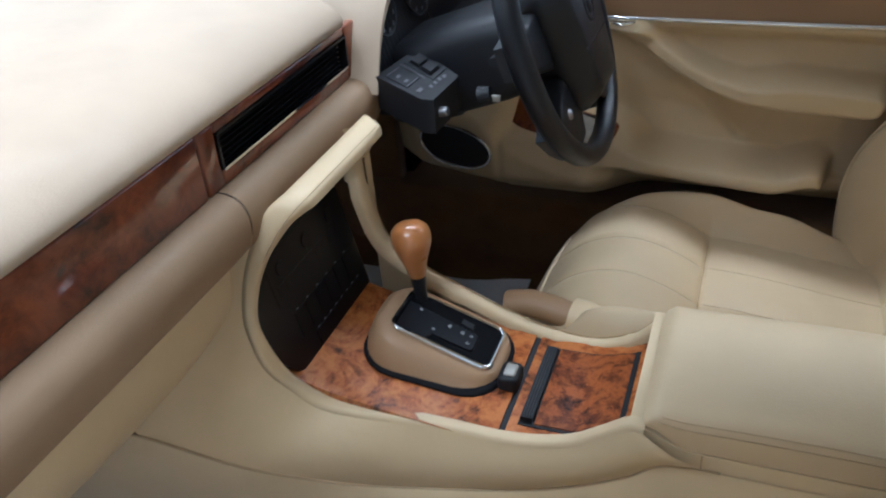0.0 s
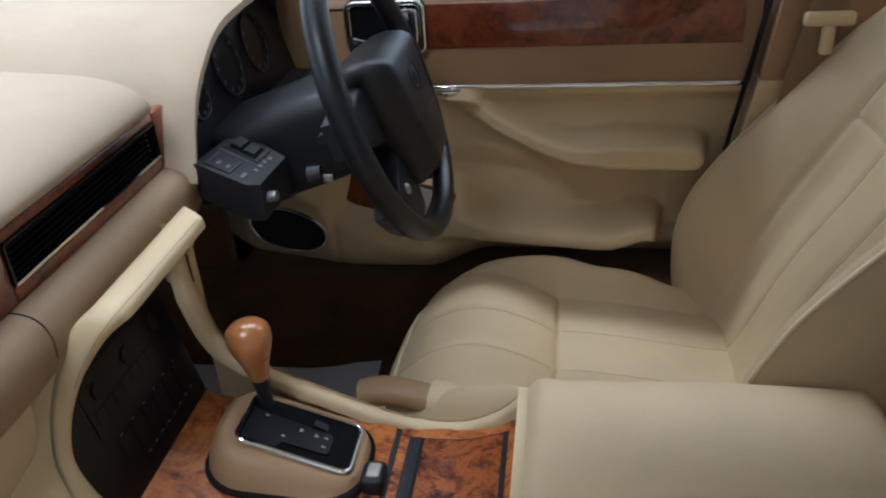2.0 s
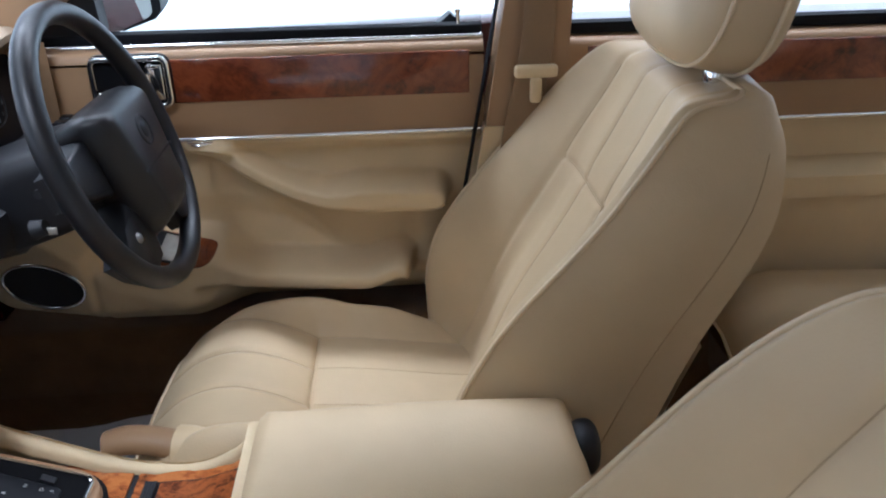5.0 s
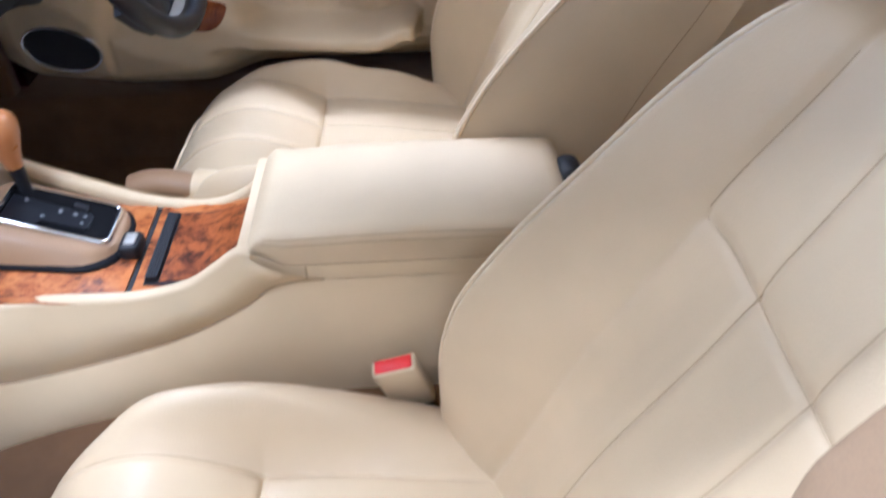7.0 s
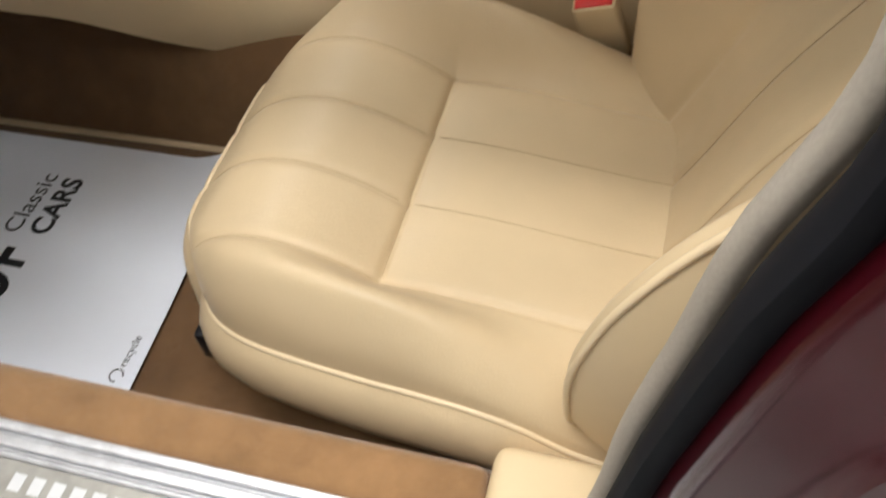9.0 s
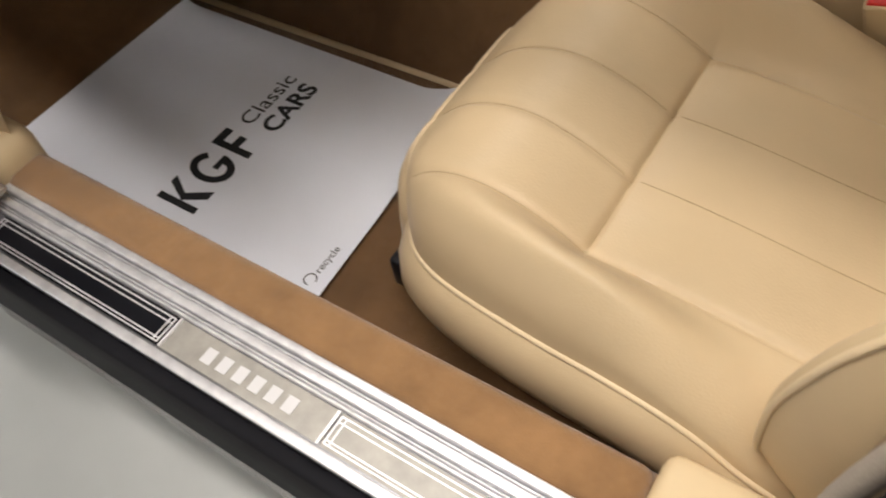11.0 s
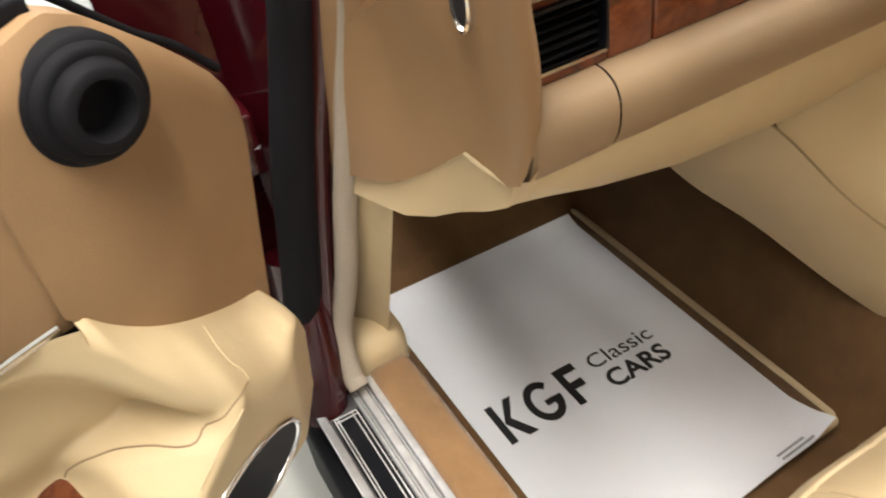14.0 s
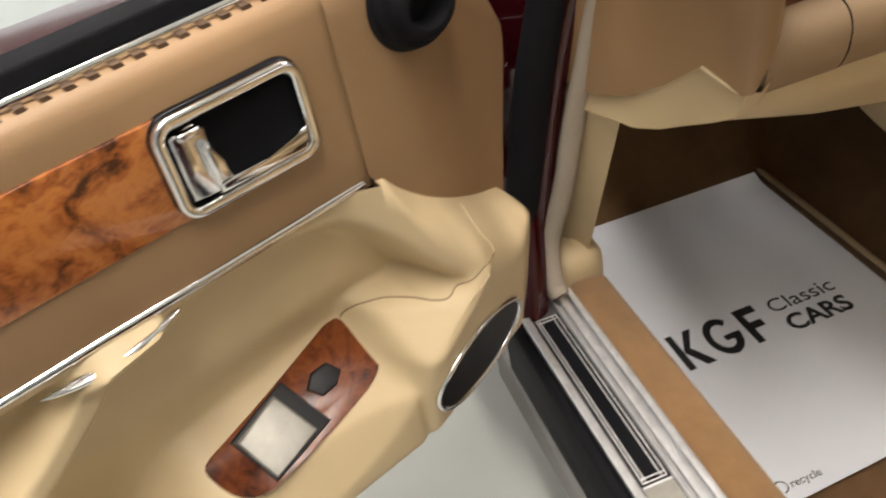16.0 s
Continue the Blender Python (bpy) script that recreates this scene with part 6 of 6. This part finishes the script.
part("inner_trim", surf([[(p.x + 0.008, -0.728, p.z), (p.x + 0.025, -0.705, p.z), (p.x + 0.09, -0.690, p.z)] for p in post]), TRIM, bp, "cream pillar trim")
part("welt", sweep([(p.x + 0.005 + 0.001 * math.sin(p.z * 40), -0.741, p.z) for p in post], ring_profile(0.0078, 0.0090, 12), up=(0.5, 0.8, 0)), FELT, bp, "beige felt welt")
part("seal", sweep([(p.x + 0.012, -0.770, p.z) for p in post], ring_profile(0.011, 0.022, 12), up=(0.5, 0.8, 0)), RUBBER, bp, "black rubber seal")
part("painted_post", surf([[(p.x + 0.014, -0.780, p.z), (p.x + 0.020, -0.806, p.z), (p.x + 0.030, -0.814, p.z), (p.x + 0.036, -0.832 - 0.006 * smooth01((p.z - 0.86) / 0.02) * smooth01((0.98 - p.z) / 0.02), p.z), (p.x + 0.052, -0.836 - 0.008 * smooth01((p.z - 0.86) / 0.02) * smooth01((0.98 - p.z) / 0.02), p.z), (p.x + 0.062, -0.822, p.z), (p.x + 0.11, -0.826, p.z), (p.x + 0.13, -0.842, p.z), (p.x + 0.30, -0.845, p.z)] for p in post]), MAROON, bp, "maroon painted door post")
part("striker", sweep(spline([(0.60, -0.85, 0.70), (0.60, -0.875, 0.70), (0.60, -0.875, 0.735), (0.60, -0.85, 0.735)], 4), ring_profile(0.005, n=8), up=(1, 0, 0)), CHROME, bp, "chrome door striker")
part("sill_end", rbox(0.392, 0.52, -0.728, -0.640, 0.36, 0.470, 0.016, 3), TRIM, bp, "cream trim at the sill end")

belt = thing("seat_belt", "tan webbing seat belt with cream guide ring", "seat belt", (0.58, -0.62, 0.7), group="seat belts")
bpath = spline([(0.775, -0.585, 1.20), (0.692, -0.572, 1.05), (0.640, -0.566, 0.958), (0.618, -0.575, 0.918), (0.571, -0.626, 0.818), (0.526, -0.676, 0.720), (0.512, -0.681, 0.60), (0.504, -0.683, 0.49)], 5)
part("webbing", sweep(bpath, ring_profile(0.0225, 0.0012, 10, 0.4), up=(-1.0, -0.05, 0.30)), BELT, belt)
gm = Matrix.Translation((0.607, -0.584, 0.933)) @ Matrix.Rotation(radians(-25), 4, "Z") @ Matrix.Rotation(radians(-3), 4, "Y")
part("guide_ring", rbox(-0.027, 0.028, -0.0042, 0.0042, -0.0030, 0.0030, 0.0028, 4, gm), TRIM, belt, "cream belt guide")
part("stop_button", lathe([(0, 0.0055), (0.005, 0.0045), (0.0075, 0)], Matrix.Translation((0.617, -0.587, 0.911)) @ Vector((-0.45, -0.69, 0.57)).to_track_quat("Z", "Y").to_matrix().to_4x4(), 14), TRIM, belt)

dbp = thing("pillar_b", "driver side middle pillar with tan trim", "pillar", (0.63, 0.72, 0.6), kind="structure")
part("upper_trim", prism([(0.572, 0.885), (0.700, 0.885), (0.716, 1.16), (0.735, 1.45), (0.66, 1.45), (0.61, 1.16)], 0.672, 0.74, lambda a, b, w: (a, w, b), 0.0), TAN, dbp)
part("lower_trim", prism([(0.50, 0.50), (0.66, 0.50), (0.70, 0.883), (0.570, 0.883)], 0.676, 0.74, lambda a, b, w: (a, w, b), 0.0), TRIM, dbp)
part("seal", sweep([(0.480, 0.705, 0.50), (0.525, 0.70, 0.70), (0.560, 0.70, 0.90), (0.590, 0.70, 1.08), (0.63, 0.69, 1.42)], ring_profile(0.003, 0.012, 8), up=(0, 1, 0)), RUBBER, dbp)
db = thing("seat_belt", "tan webbing seat belt on the driver side pillar", "seat belt", (0.64, 0.66, 0.8), group="seat belts")
part("webbing", sweep(spline([(0.675, 0.655, 1.36), (0.660, 0.655, 1.14), (0.648, 0.65, 1.0), (0.625, 0.655, 0.88), (0.60, 0.66, 0.72), (0.58, 0.66, 0.60)], 5), ring_profile(0.026, 0.0012, 10, 0.4), up=(0, -1, 0.1)), BELT, db)
part("guide_ring", rbox(0.614, 0.686, 0.640, 0.656, 0.972, 0.994, 0.007, 3), TRIM, db, "cream belt guide")
part("guide_ring", rbox(0.628, 0.700, 0.640, 0.656, 1.118, 1.136, 0.006, 3), TRIM, db, "cream belt guide")
part("stop_button", rbox(0.640, 0.659, 0.636, 0.65, 0.932, 0.974, 0.005, 2), TRIM, db)

mir = thing("door_mirror", "black cased door mirror outside the driver window", "mirror", (-0.1, 0.9, 1.1))
part("case", prism([(-0.11, 1.018), (-0.085, 1.014), (-0.020, 1.036), (-0.010, 1.05), (-0.012, 1.18), (-0.13, 1.18)], 0.94, 1.06, lambda a, b, w: (a - 0.10 * (w - 0.94), w, b), 0.01), BLACK, mir)
part("mirror_glass", prism([(-0.108, 1.026), (-0.086, 1.022), (-0.029, 1.042), (-0.024, 1.05), (-0.026, 1.17), (-0.125, 1.17)], 0.930, 0.933, lambda a, b, w: (a, w + 1.4 * (a + 0.024), b)), MIRROR, mir, "bright mirror glass", False)
part("sail_panel", prism([(-0.20, 1.03), (-0.07, 1.035), (-0.062, 1.05), (-0.068, 1.15), (-0.10, 1.15)], 0.75, 0.79, lambda a, b, w: (a, w, b)), BLACK, mir, "", False)
structure("pillar_a_driver", surf([[(-0.336 + 0.48 * t, 0.73 - 0.04 * t, 1.03 + 0.40 * t), (-0.32 + 0.48 * t, 0.695 - 0.04 * t, 1.03 + 0.40 * t), (-0.205 + 0.44 * t, 0.69 - 0.04 * t, 1.03 + 0.40 * t), (-0.18 + 0.44 * t, 0.735 - 0.04 * t, 1.03 + 0.40 * t)] for t in [k / 6 for k in range(7)]]), TAN, "tan trimmed windscreen pillar", "pillar")
# mirrored pillar out of view, added to shade the passenger door jamb
structure("pillar_a_jamb_shade", surf([[(-0.336 + 0.48 * t, -0.73 + 0.09 * t, 1.03 + 0.44 * t), (-0.32 + 0.48 * t, -0.695 + 0.09 * t, 1.03 + 0.44 * t), (-0.225 + 0.46 * t, -0.69 + 0.09 * t, 1.03 + 0.44 * t), (-0.20 + 0.46 * t, -0.735 + 0.09 * t, 1.03 + 0.44 * t)] for t in [k / 6 for k in range(7)]]), TAN, "tan trimmed windscreen pillar", "pillar")
cone = thing("window_wedge", "small black pointed cap outside the driver window", "cap", (0.52, 0.82, 1.0))
part("cap", prism([(0.499, 0.99), (0.542, 0.99), (0.541, 1.036), (0.522, 1.052), (0.499, 1.034)], 0.80, 0.84, lambda a, b, w: (a, w, b), 0.004), BLACK, cone)
lockk = thing("lock_pin", "small chrome locking pin on the door top", "lock", (0.53, 0.735, 1.05))
part("pin", lathe([(0.003, -0.012), (0.003, 0.006), (0.0045, 0.008), (0.004, 0.013), (0, 0.014)], Matrix.Translation((0.530, 0.738, 1.058)), 12), CHROME, lockk)
structure("trim_cowl", rbox(-0.98, -0.84, -0.75, 0.80, 0.98, 1.035, 0.01), RUBBER, "black windscreen cowl strip", "trim")
